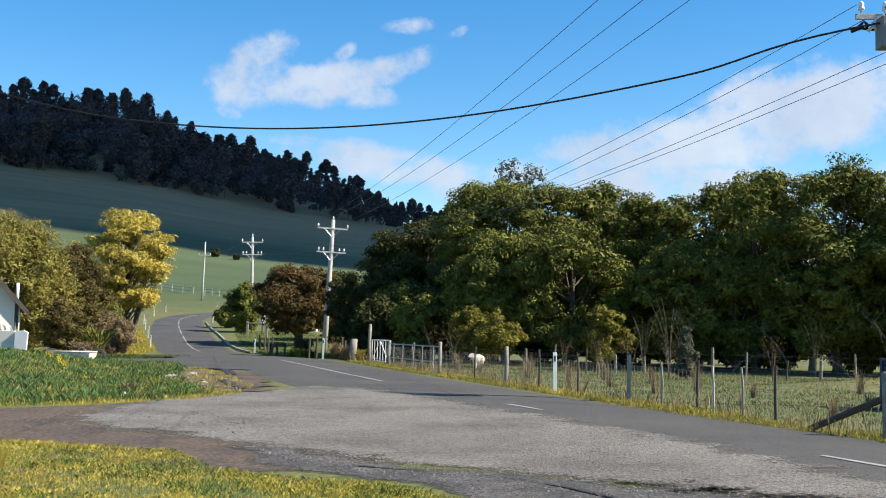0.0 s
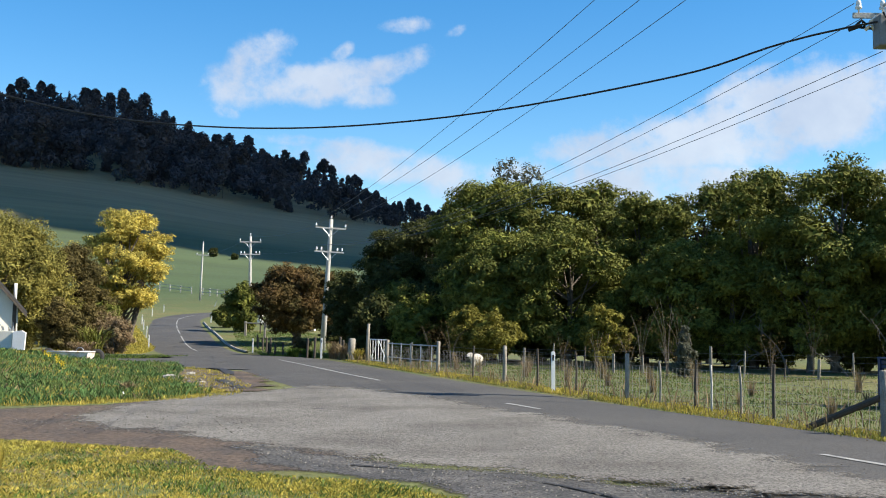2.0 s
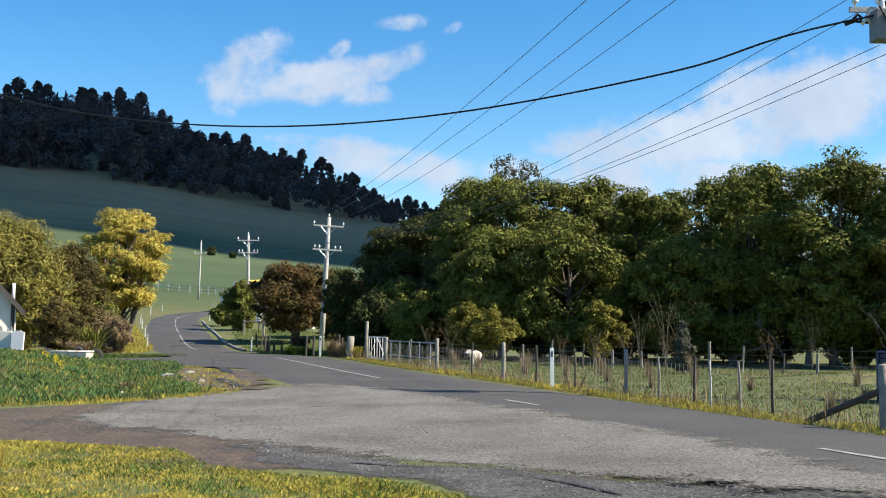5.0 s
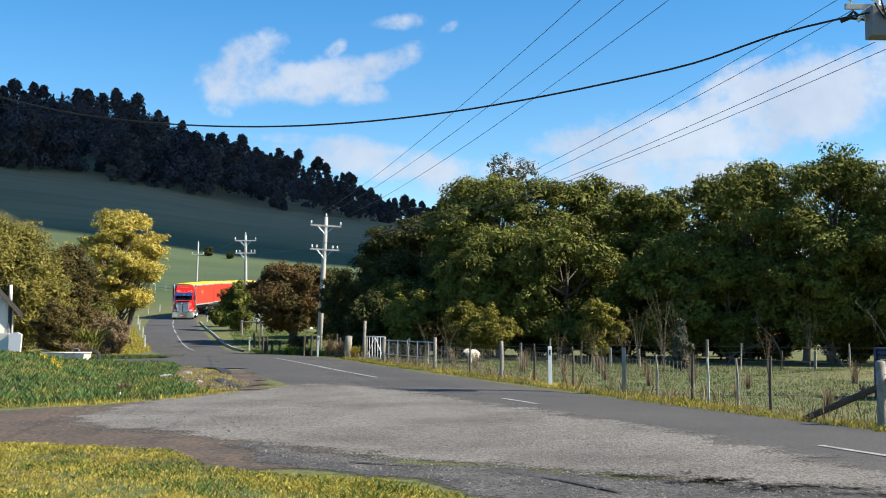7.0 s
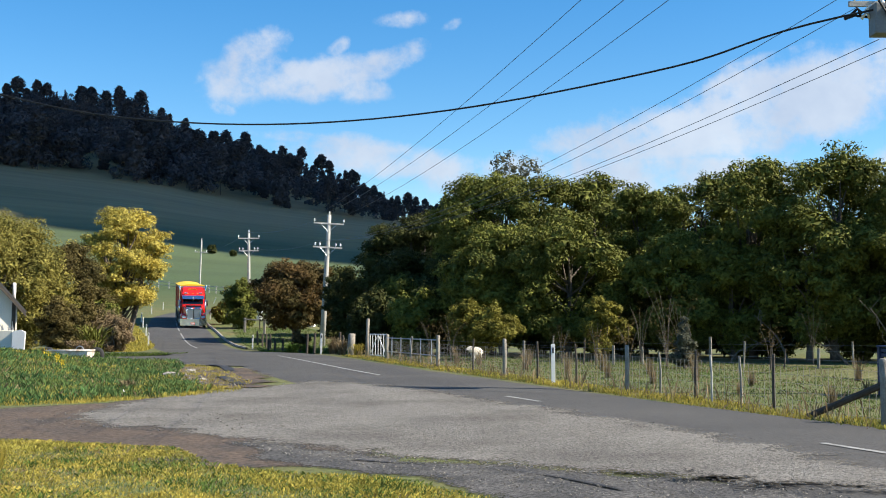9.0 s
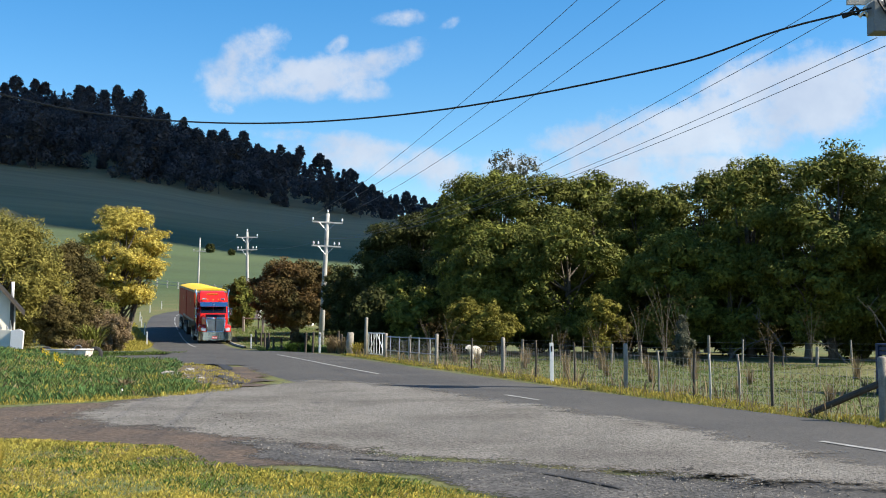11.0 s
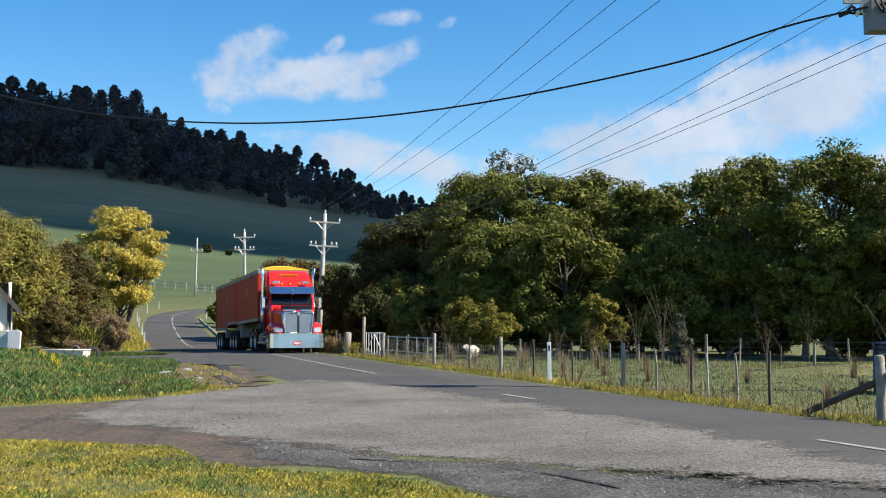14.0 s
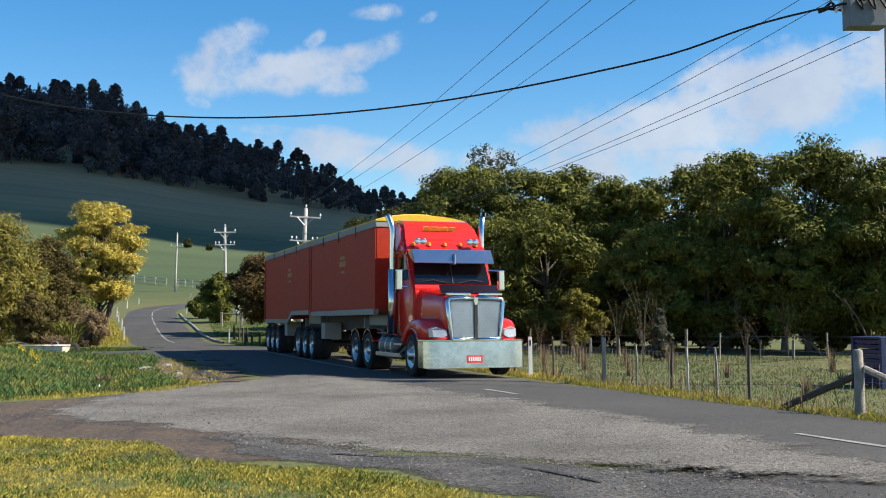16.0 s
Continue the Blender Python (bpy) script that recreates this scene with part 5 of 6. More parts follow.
bin_blue = material("blue_plastic", (0.016, 0.030, 0.085), 0.5, vary=0.2, scale=3, fine=30, bump=0.05)
daffodil = material("daffodil_petal", (0.85, 0.62, 0.03), 0.6, vary=0.1, bump=0)
soil_dark = material("dark_soil", (0.05, 0.04, 0.032), 0.95, vary=0.3, bump=0.4)


def fence_x(y):
    return 6.5 - 0.3 * (y - 16.8)


def build_fences():
    F = thing("wire_fence", "rural wire netting fence with grey timber and steel posts", "fence", at=pose(0, 0, 0))
    spec = [  # distance ahead, height, radius, material
        (16.8, 0.98, 0.075, post_wood), (19.6, 0.98, 0.028, dark_wood), (20.6, 0.92, 0.022, post_wood), (21.6, 0.90, 0.020, pole_wood), (22.2, 0.98, 0.026, dark_wood),
        (23.6, 0.90, 0.022, post_wood), (25.1, 1.02, 0.05, post_wood), (27.8, 1.0, 0.024, dark_wood), (30.3, 1.02, 0.03, dark_wood), (32.8, 1.05, 0.06, post_wood), (35.6, 1.0, 0.03, dark_wood),
        (39.4, 1.08, 0.065, post_wood), (42.8, 1.0, 0.035, post_wood)]
    r = random.Random(3)
    for y, h, rad, mat in spec:
        x = fence_x(y)
        bm = bmesh.new()
        tip = (x + r.uniform(-.03, .03), y + r.uniform(-.03, .03), h)
        tube(bm, [(x, y, -0.2), (x, y, 0.1), (x + r.uniform(-.01, .01), y, h * 0.6), tip, (tip[0], tip[1], h + rad * 0.25)], [rad, rad * 1.02, rad * 0.97, rad * 0.95, rad * 0.6], 10 if rad > 0.04 else 6)
        part("post", bm, mat, F, "grey split timber post" if rad > 0.04 else "thin fence dropper", smooth=rad > 0.04)
    part("strut", tube(bmesh.new(), [(5.80, 18.25, 0.02), (6.47, 16.87, 0.60)], 0.055, 8), dark_wood, F, "dark timber bracing strut")
    part("strut", tube(bmesh.new(), [(6.55, 16.75, 0.72), (7.75, 16.1, 0.08)], 0.05, 8), post_wood, F, "weathered timber bracing strut")
    ends = [(7.9, 12.0), (6.5, 16.8), (fence_x(30), 30.0), (fence_x(46.8), 46.8)]
    for z in (0.10, 0.24, 0.38, 0.52, 0.66, 0.80, 0.93):
        bm = bmesh.new()
        for (x0, y0), (x1, y1) in zip(ends, ends[1:]):
            tube(bm, [(x0, y0, z), ((x0 + x1) / 2, (y0 + y1) / 2, z - 0.012), (x1, y1, z)], 0.0034, 4, caps=False)
        part("wire", bm, wire_metal, F)
    verts, faces = [], []
    y = 12.2
    while y < 46.5:          # upright wires of the netting
        x = fence_x(y) if y > 16.8 else 7.9 - (y - 12.0) * 1.4 / 4.8
        n = len(verts)
        for dx, dy in ((0.0022, 0), (-0.0022, 0.0022), (-0.0022, -0.0022)):
            verts += [(x + dx, y + dy, 0.05), (x + dx, y + dy, 0.80)]
        faces += [(n, n + 2, n + 3, n + 1), (n + 2, n + 4, n + 5, n + 3), (n + 4, n, n + 1, n + 5)]
        y += 0.16
    tagged(raw("netting", verts, faces, wire_metal, F), "fine wire netting", kind="stuff")
    B = thing("paddock_fence", "old low stake and wire fence across the paddock", "fence", at=pose(0, 0, 0))
    for k in range(15):
        x, y = 3.0 + 1.05 * k, 43.5 - 0.62 * k + 0.3 * math.sin(k * 2.1)
        h = 0.85 + 0.2 * math.sin(k * 1.3)
        part("stake", tube(bmesh.new(), [(x, y, -0.15), (x + 0.06 * math.sin(k), y, h)], 0.03 if k % 3 else 0.05, 6), (pale_bark, post_wood, dark_wood)[k % 3], B)
    for z in (0.3, 0.6, 0.8):
        part("wire", tube(bmesh.new(), [(3.0, 43.5, z), (10.3, 39.2, z), (17.7, 34.8, z)], 0.004, 4, caps=False), wire_metal, B)
    # tall post, old strainer stump and white gate
    for x, y, h, rad, mat, lab in ((-3.46, 49.9, 1.68, 0.075, post_wood, "tall weathered timber gate post"), (-4.35, 52.1, 1.0, 0.17, post_wood, "thick weathered strainer post stump"), (-2.45, 46.9, 1.02, 0.08, post_wood, "weathered timber gate post")):
        p = tagged(part("gate_post", tube(bmesh.new(), [(x, y, -0.2), (x, y, h * 0.5), (x + 0.03, y, h), (x + 0.03, y, h + 0.03)], [rad * 1.05, rad, rad * 0.95, rad * 0.6], 12), mat, None, smooth=True), lab, "post", "posts at the paddock gate")
    G = thing("metal_gate", "white painted tubular metal gate standing ajar", "gate", at=pose(-3.30, 49.3, 0.08, 0, 0, -68))
    L = 2.2
    part("gate_frame", tube(bmesh.new(), [(0, 0, 0.05), (0, 0, 0.95), (L, 0, 0.95), (L, 0, 0.05), (0, 0, 0.05)], 0.025, 8), white_paint, G, smooth=True)
    for k in range(1, 6):
        part("gate_bar", tube(bmesh.new(), [(L * k / 6, 0, 0.05), (L * k / 6, 0, 0.95)], 0.016, 6), white_paint, G)
    for a, b in (((0, 0, 0.05), (L * 0.5, 0, 0.95)), ((L * 0.5, 0, 0.95), (L, 0, 0.05))):
        part("gate_brace", tube(bmesh.new(), [a, b], 0.018, 6), white_paint, G)
    # netting panel beside the gate
    P = thing("netting_panel", "sagging galvanised netting hurdle beside the gate", "fence panel", at=pose(0, 0, 0))
    for z in (0.35, 0.9):
        part("panel_rail", tube(bmesh.new(), [(-2.4, 46.7, z), (-0.3, 39.6, z + 0.02)], 0.022, 6), galv, P)
    for k in range(5):
        f = (k + 0.5) / 5
        part("panel_stay", tube(bmesh.new(), [(-2.4 + 2.1 * f, 46.7 - 7.1 * f, 0.0), (-2.4 + 2.1 * f, 46.7 - 7.1 * f, 0.95)], 0.02, 6), galv, P)
    # roadside guide posts
    def guide(x, y, lean=0.0, h=1.0, red=True):
        g = thing("guide_post", "white plastic roadside guide post with a reflector", "guide post", "guide posts along the road", at=pose(x, y, ground_z(x, y), lean * 0.4, lean))
        part("post", box(bmesh.new(), (-0.048, -0.02, -0.1), (0.048, 0.02, h), 0.006), white_paint, g)
        part("reflector", box(bmesh.new(), (-0.02, -0.026, h - 0.22), (0.02, -0.021, h - 0.08), 0.002), chassis_black, g, "small dark reflector")
    for x, y, lean in ((2.64, 27.85, -0.5), (-6.06, 55, 1.2), (-13.55, 79.4, 0), (-22.3, 84.9, -1), (-26.1, 98.5, 1.5), (-29.8, 111.3, -1), (-33.0, 122.5, 2), (-37.2, 142.8, 0), (-38.4, 153.4, 1), (-26.9, 129.1, 3), (-35.2, 171, 25)):
        guide(x, y, lean)
    # white rail fence at the foot of the hill
    for (x0, y0), (x1, y1) in (((-60.5, 215), (-45.5, 201)), ((-43, 198.6), (-33.5, 190))):
        R = thing("rail_fence", "pale weathered timber rail fence at the foot of the hill", "fence", "rail fences")
        at = [(x0 + (x1 - x0) * k / 6, y0 + (y1 - y0) * k / 6) for k in range(7)]
        for x, y in at:
            z = ground_z(x, y)
            part("post", box(bmesh.new(), (x - 0.09, y - 0.06, z - 0.2), (x + 0.09, y + 0.06, z + 1.3), 0.01), pole_wood, R)
        for h in (0.55, 1.12):
            part("rail", tube(bmesh.new(), [(x, y - 0.07, ground_z(x, y) + h) for x, y in at], 0.06, 4), pole_wood, R)
    # garden rail and low dark posts past the dip
    R = thing("garden_rail", "weathered timber post and rail beside the lawn", "fence", at=pose(0, 0, 0))
    for x, y in ((-18.3, 103), (-16.2, 101)):
        z = ground_z(x, y)
        part("post", box(bmesh.new(), (x - 0.1, y - 0.1, z - 0.2), (x + 0.1, y + 0.1, z + 1.35), 0.02), post_wood, R)
    part("rail", tube(bmesh.new(), [(-18.3, 102.9, ground_z(-18.3, 103) + 1.2), (-15.4, 100.5, ground_z(-15.4, 100.5) + 1.25)], 0.06, 6), post_wood, R)
    for x, y, h in ((-14.3, 86, 0.9), (-13.6, 84, 0.95), (-13.0, 82, 1.0), (-12.4, 80, 1.0), (-11.6, 74, 0.75), (-11.1, 73.6, 0.7), (-10.5, 73, 0.8), (-15.0, 90, 0.9)):
        z = ground_z(x, y)
        tagged(part("marker_post", tube(bmesh.new(), [(x, y, z - 0.2), (x, y, z + h), (x, y, z + h + 0.03)], [0.07, 0.065, 0.04], 8), dark_wood), "short dark timber post at the lawn edge", "post", "low dark posts")
    for x, y, h in ((-6.9, 56.2, 0.95), (-6.5, 55.9, 1.0), (-5.1, 54.2, 1.05), (-4.9, 53.6, 0.9)):
        tagged(part("old_post", tube(bmesh.new(), [(x, y, -0.2), (x + 0.04, y, h), (x + 0.04, y, h + 0.03)], [0.06, 0.055, 0.03], 8), dark_wood), "old dark timber fence post in long grass", "post", "old posts by the gate")


build_fences()


# ---------------------------------------------------------------- house, trough, sheep and clutter
def build_house():
    H = thing("house", "cream rendered cottage with a steep dark gabled roof", "house", at=pose(-20.95, 55.2, 0, 0, 0, 21) @ pose(20.95, -55.2, 0))
    y0, y1, xe, xw, ze, zr = 55.2, 61.0, -20.95, -26.7, 2.35, 5.6
    xm = (xe + xw) / 2
    part("wall", prism(bmesh.new(), [(xw, 0), (xe, 0), (xe, ze), (xm, zr), (xw, ze)], y0, y1), cream_wall, H)
    for s, xa in ((1, xe), (-1, xw)):
        k = (zr - ze) / (xm - xa)
        xo = xa + s * 0.42
        bm = prism(bmesh.new(), [(xo, ze + k * (xo - xa) + 0.05), (xm, zr + 0.05), (xm, zr + 0.20), (xo, ze + k * (xo - xa) + 0.20)], y0 - 0.35, y1 + 0.35)
        part("roof", bm, roof_dark, H, "dark roof slope")
        part("bargeboard", prism(bmesh.new(), [(xo, ze + k * (xo - xa) - 0.12), (xm, zr - 0.12), (xm, zr + 0.04), (xo, ze + k * (xo - xa) + 0.04)], y0 - 0.37, y0 - 0.30), dark_wood, H)
    part("corner_board", box(bmesh.new(), (-21.2, y0 - 0.05, 0.9), (-21.02, y0 - 0.004, 2.45)), dark_wood, H)
    part("flue", tube(bmesh.new(), [(-21.1, 57, 2.6), (-21.1, 57, 3.5)], 0.08, 10), white_paint, H, smooth=True)
    A = thing("yard_wall", "cream rendered yard wall with clutter on top", "wall", at=pose(0, 0, 0))
    part("wall", box(bmesh.new(), (-24.5, 53.6, -0.1), (-20.55, 53.85, 1.12), 0.02), cream_wall, A)
    W = tagged(part("white_sheet", prism(bmesh.new(), [(-20.52, 0.25), (-19.95, 0.22), (-19.9, 1.05), (-20.1, 1.15), (-20.5, 1.1)], 53.5, 53.62), white_paint), "white sheet leaning on the yard wall", "panel")
    r = random.Random(8)
    for k in range(16):
        x, z = -22.2 + r.random() * 1.7, 1.12
        a = r.uniform(0, 3.1)
        bm = tube(bmesh.new(), [(x, 53.72, z + 0.0), (x + 0.3 * math.cos(a), 53.7 + r.uniform(-.1, .1), z + 0.1 + 0.35 * r.random()), (x + 0.55 * math.cos(a), 53.75, z + 0.02)], 0.03, 5)
        tagged(part("scrap_bar", bm, galv), "bent grey metal scrap on the yard wall", "scrap metal", "scrap on the yard wall")
    # old bathtub used as a trough
    T = thing("trough", "rust-stained white enamel bath used as a trough", "trough", at=pose(-14.85, 44.75, ground_z(-14.85, 44.75), 0, 0, -8))
    part("tub", loft(bmesh.new(), [[(-0.80, -0.26, 0.0), (-0.80, 0.26, 0.0), (-0.86, 0.33, 0.38), (-0.86, -0.33, 0.38)], [(0.80, -0.28, 0.0), (0.80, 0.28, 0.0), (0.90, 0.34, 0.40), (0.90, -0.34, 0.40)]]), rust_white, T)
    part("rim", tube(bmesh.new(), [(-0.87, -0.34, 0.39), (0.91, -0.35, 0.41), (0.91, 0.35, 0.41), (-0.87, 0.34, 0.39), (-0.87, -0.34, 0.39)], 0.035, 8), rust_white, T, smooth=True)
    part("soil", box(bmesh.new(), (-0.8, -0.28, 0.38), (0.8, 0.28, 0.425), 0.02), soil_dark, T, "dark soil filling")
    part("handle", tube(bmesh.new(), [(0.55 + 0.16 * math.cos(a), -0.3, 0.42 + 0.16 * math.sin(a)) for a in np.linspace(0, math.pi, 9)], 0.02, 6), galv, T, smooth=True)
    for x in (-1.05, 1.0):
        tagged(part("tyre", lathe(bmesh.new(), [(0.14, -0.08), (0.25, -0.09), (0.29, 0), (0.25, 0.09), (0.14, 0.08)], pose(-14.85 + x, 45.1 - x * 0.13, 0.24 + ground_z(-14.85 + x, 45), 80, 0, 10), 18), tyre_rubber, smooth=True), "old black tyre beside the trough", "tyre", "old tyres")
    # garden shed and white drum far behind
    S = thing("garden_shed", "small white weatherboard shed behind the rusty tree", "shed", at=pose(-14.2, 114, ground_z(-14.2, 114)))
    part("wall", prism(bmesh.new(), [(-0.95, 0), (0.95, 0), (0.95, 1.9), (-0.95, 2.15)], -1, 1), white_paint, S)
    part("roof", prism(bmesh.new(), [(-1.1, 2.18), (1.1, 1.9), (1.1, 1.98), (-1.1, 2.26)], -1.2, 1.2), roof_dark, S)
    part("door", box(bmesh.new(), (0.2, -1.04, 0.05), (0.75, -1.004, 1.6), 0.005), post_wood, S)
    D = thing("mailbox", "white rounded mailbox on a timber post", "mailbox", at=pose(-17.6, 107, ground_z(-17.6, 107)) @ Matrix.Diagonal((0.75, 0.75, 0.9, 1)))
    part("post", box(bmesh.new(), (-0.07, -0.07, -0.1), (0.07, 0.07, 1.05), 0.01), dark_wood, D)
    part("drum", tube(bmesh.new(), [(0, -0.45, 1.35), (0, -0.42, 1.35), (0, 0.42, 1.35), (0, 0.45, 1.35)], [0.26, 0.33, 0.33, 0.26], 16), white_paint, D, smooth=True)
    part("lid", tube(bmesh.new(), [(0, -0.5, 1.95), (0, 0.5, 1.95)], 0.28, 14), white_paint, D, smooth=True)
    # slatted blue bin in the paddock
    B = thing("bulk_bin", "dark blue slatted plastic bulk bin in the paddock", "bin", at=pose(10.0, 23.6, 0, 0, 0, 8))
    for x in (-0.72, 0.72):
        for y in (-0.55, 0.55):
            part("corner_post", box(bmesh.new(), (x - 0.05, y - 0.05, 0), (x + 0.05, y + 0.05, 1.02), 0.01), bin_blue, B)
    for k in range(9):
        z = 0.12 + k * 0.1
        for y in (-0.57, 0.53):
            part("slat", box(bmesh.new(), (-0.7, y, z), (0.7, y + 0.04, z + 0.075), 0.008), bin_blue, B)
        for x in (-0.74, 0.70):
            part("slat", box(bmesh.new(), (x, -0.52, z), (x + 0.04, 0.52, z + 0.075), 0.008), bin_blue, B)
    part("floor", box(bmesh.new(), (-0.7, -0.5, 0.06), (0.7, 0.5, 0.11)), bin_blue, B)
    part("lid", box(bmesh.new(), (-0.78, -0.6, 1.02), (0.78, 0.6, 1.06), 0.01), bin_blue, B)


build_house()


def ball(bm, c, rad, stretch, seed=0, rough=0.0, sub=3):
    r = bmesh.ops.create_icosphere(bm, subdivisions=sub, radius=1.0)
    for v in r["verts"]:
        k = 1 + rough * noise.noise(v.co * 5 + Vector((seed, 0, 0)))
        v.co = Vector((v.co.x * rad * stretch[0] * k + c[0], v.co.y * rad * stretch[1] * k + c[1], v.co.z * rad * stretch[2] * k + c[2]))
    return bm


def build_sheep():
    S = thing("sheep", "cream woolly sheep standing in the paddock", "sheep", at=pose(1.22, 44.9, 0, 0, 0, 215) @ Matrix.Diagonal((0.66, 0.66, 0.7, 1)))
    bm = ball(bmesh.new(), (0, 0, 0.52), 0.30, (1.45, 0.92, 0.95), 2, 0.12, 4)
    part("body", bm, wool, S, smooth=True)
    part("neck", ball(bmesh.new(), (0.40, 0, 0.66), 0.16, (1.0, 0.9, 1.15), 5, 0.1), wool, S, smooth=True)
    hd = part("head", loft(bmesh.new(), [[(0.42, y * 0.1, 0.76 + z * 0.1) for y, z in ((-1, -1), (1, -1), (1, 1), (-1, 1))], [(0.58, y * 0.085, 0.74 + z * 0.09) for y, z in ((-1, -1), (1, -1), (1, 1), (-1, 1))], [(0.72, y * 0.05, 0.69 + z * 0.05) for y, z in ((-1, -1), (1, -1), (1, 1), (-1, 1))]]), sheep_face, S)
    for s in (-1, 1):
        part("ear", ball(bmesh.new(), (0.46, s * 0.14, 0.80), 0.07, (0.5, 1.0, 0.4), 1, 0, 2), sheep_face, hd)
        for x in (-0.26, 0.26):
            part("leg", tube(bmesh.new(), [(x, s * 0.12, 0.42), (x - 0.02, s * 0.12, 0.2), (x, s * 0.12, 0.0)], [0.065, 0.035, 0.032], 8), sheep_face, S, smooth=True)
    part("tail", ball(bmesh.new(), (-0.44, 0, 0.5), 0.07, (0.7, 0.7, 1.4), 3, 0.1, 2), wool, S)


build_sheep()


# ---------------------------------------------------------------- grass, weeds, stones
def inside(x, y, poly):
    ok, j = False, len(poly) - 1
    for i in range(len(poly)):
        (xi, yi), (xj, yj) = poly[i], poly[j]
        if (yi > y) != (yj > y) and x < (xj - xi) * (y - yi) / (yj - yi) + xi:
            ok = not ok
        j = i
    return ok


def blades(name, label, poly, count, length, width, mat, seed, lean=0.6, clumps=0.0, category="grass"):
    """Grass inside an outline in plan: bent blades on the ground."""
    r = np.random.default_rng(seed)
    P = np.array(poly, float)
    lo, hi = P.min(0), P.max(0)
    verts, faces, n = [], [], 0
    while n < count:
        x, y = r.uniform(lo[0], hi[0]), r.uniform(lo[1], hi[1])
        if not inside(x, y, poly):
            continue
        den = noise.noise(Vector((x * 0.9, y * 0.9, seed))) + 0.6 * noise.noise(Vector((x * 3.1, y * 3.1, seed)))
        if den < r.uniform(-0.9, 0.6) * clumps - (1 - clumps):
            continue
        z = ground_z(x, y) - 0.01
        a, l = r.uniform(0, math.tau), length * (0.45 + 0.9 * r.random()) * (1 + 0.5 * den)
        dx, dy, w = math.cos(a), math.sin(a), width * (0.6 + 0.8 * r.random())
        le = lean * l * r.random()
        b = len(verts)
        verts += [(x - dy * w, y + dx * w, z), (x + dy * w, y - dx * w, z), (x + dx * le * 0.4 - dy * w * 0.7, y + dy * le * 0.4 + dx * w * 0.7, z + l * 0.6), (x + dx * le, y + dy * le, z + l * (1 - 0.25 * lean))]
        faces += [(b, b + 1, b + 2), (b + 2, b + 1, b + 3)]
        n += 1
    tagged(raw(name, verts, faces, mat), label, category, kind="stuff")


def build_grass():
    near = [(-8.5, 7.5), (-8.5, 14.6), (-5.9, 14.7), (-4.2, 14.0), (-3.2, 13.6), (-2.6, 12.3), (-1.8, 11.5), (-0.6, 11.1), (0.2, 10.1), (1.3, 8.6), (1.6, 7.0)]
    blades("verge_grass", "short yellow-green winter grass on the verge", near, 105000, 0.048, 0.0024, blade_yellow, 1, 0.9, 1.0)
    blades("verge_grass", "tufts of fresh green grass on the verge", near, 34000, 0.055, 0.0026, blade_green, 2, 0.8, 1.0)
    blades("verge_grass", "dead brown thatch between the verge tufts", near, 16000, 0.036, 0.003, leaf_dry, 15, 1.2, 1.0)
    bank = [(-20, 24), (-20, 45), (-14, 45.5), (-10, 42.5), (-8.8, 38), (-7.8, 33), (-6.6, 28.5), (-5.2, 25.2), (-5.6, 22.8), (-8, 20.2), (-13, 19.6)]
    blades("bank_grass", "long lush green grass on the bank", bank, 60000, 0.17, 0.005, blade_deep, 3, 0.7, 0.6)
    blades("bank_grass", "yellowish seeding grass on the bank", bank, 26000, 0.12, 0.005, blade_yellow, 4, 0.7, 0.9)
    front = [(-16, 19.3), (-16, 22.5), (-10, 22.3), (-7.4, 23.5), (-6.4, 27.5), (-5.0, 26.0), (-5.3, 22.9), (-6.8, 21.0), (-9, 19.8)]
    blades("bank_grass", "short yellow-green grass at the foot of the bank", front, 22000, 0.06, 0.004, blade_yellow, 13, 0.8, 0.7)
    blades("bank_grass", "dry straw-coloured stalks in the bank grass", bank, 5000, 0.16, 0.005, leaf_dry, 14, 0.6, 1.0)
    rim = [(-9.2, 40.5), (-7.6, 37.5), (-5.9, 32.0), (-4.8, 28.0), (-4.5, 24.8), (-5.4, 22.6), (-7.2, 21.0), (-8.5, 24), (-7.6, 29), (-9, 36)]
    blades("bank_grass", "sparse yellow grass on the bare road edge", rim, 6000, 0.09, 0.006, blade_yellow, 5, 0.7, 1.0)
    pad = [(fence_x(14) - 0.9, 14), (fence_x(24) - 0.85, 24), (fence_x(38) - 1.0, 38), (fence_x(46) - 1.0, 46), (fence_x(52) - 0.7, 52), (2.0, 52), (8, 46), (14, 40), (22, 34), (16, 22), (11, 14)]
    blades("paddock_grass", "grazed green paddock grass", pad, 60000, 0.07, 0.005, blade_green, 6, 0.8, 0.5)
    blades("paddock_grass", "straw-coloured dry grass in the paddock", pad, 7000, 0.10, 0.006, leaf_dry, 7, 0.8, 1.0)
    strip = [(fence_x(13) - 0.75, 13), (fence_x(24) - 0.8, 24), (fence_x(38) - 0.95, 38), (fence_x(52) - 0.7, 52), (fence_x(52) + 0.3, 52), (fence_x(38) + 0.3, 38), (fence_x(24) + 0.3, 24), (fence_x(13) + 0.3, 13)]
    blades("fence_grass", "rank grass along the fence line", strip, 14000, 0.10, 0.005, blade_yellow, 8, 0.7, 0.8)
    blades("fence_grass", "dry stalks along the fence line", strip, 700, 0.36, 0.006, leaf_dry, 9, 0.35, 1.0)
    lawn = [(-16.4, 90), (-13.2, 79), (-10.8, 67), (-6.2, 55.8), (-4.5, 56), (-5, 70), (-8, 95), (-14, 112), (-19, 112), (-20, 106)]
    blades("lawn_grass", "mown green lawn beyond the gate", lawn, 26000, 0.10, 0.014, blade_green, 10, 0.7, 0.3)
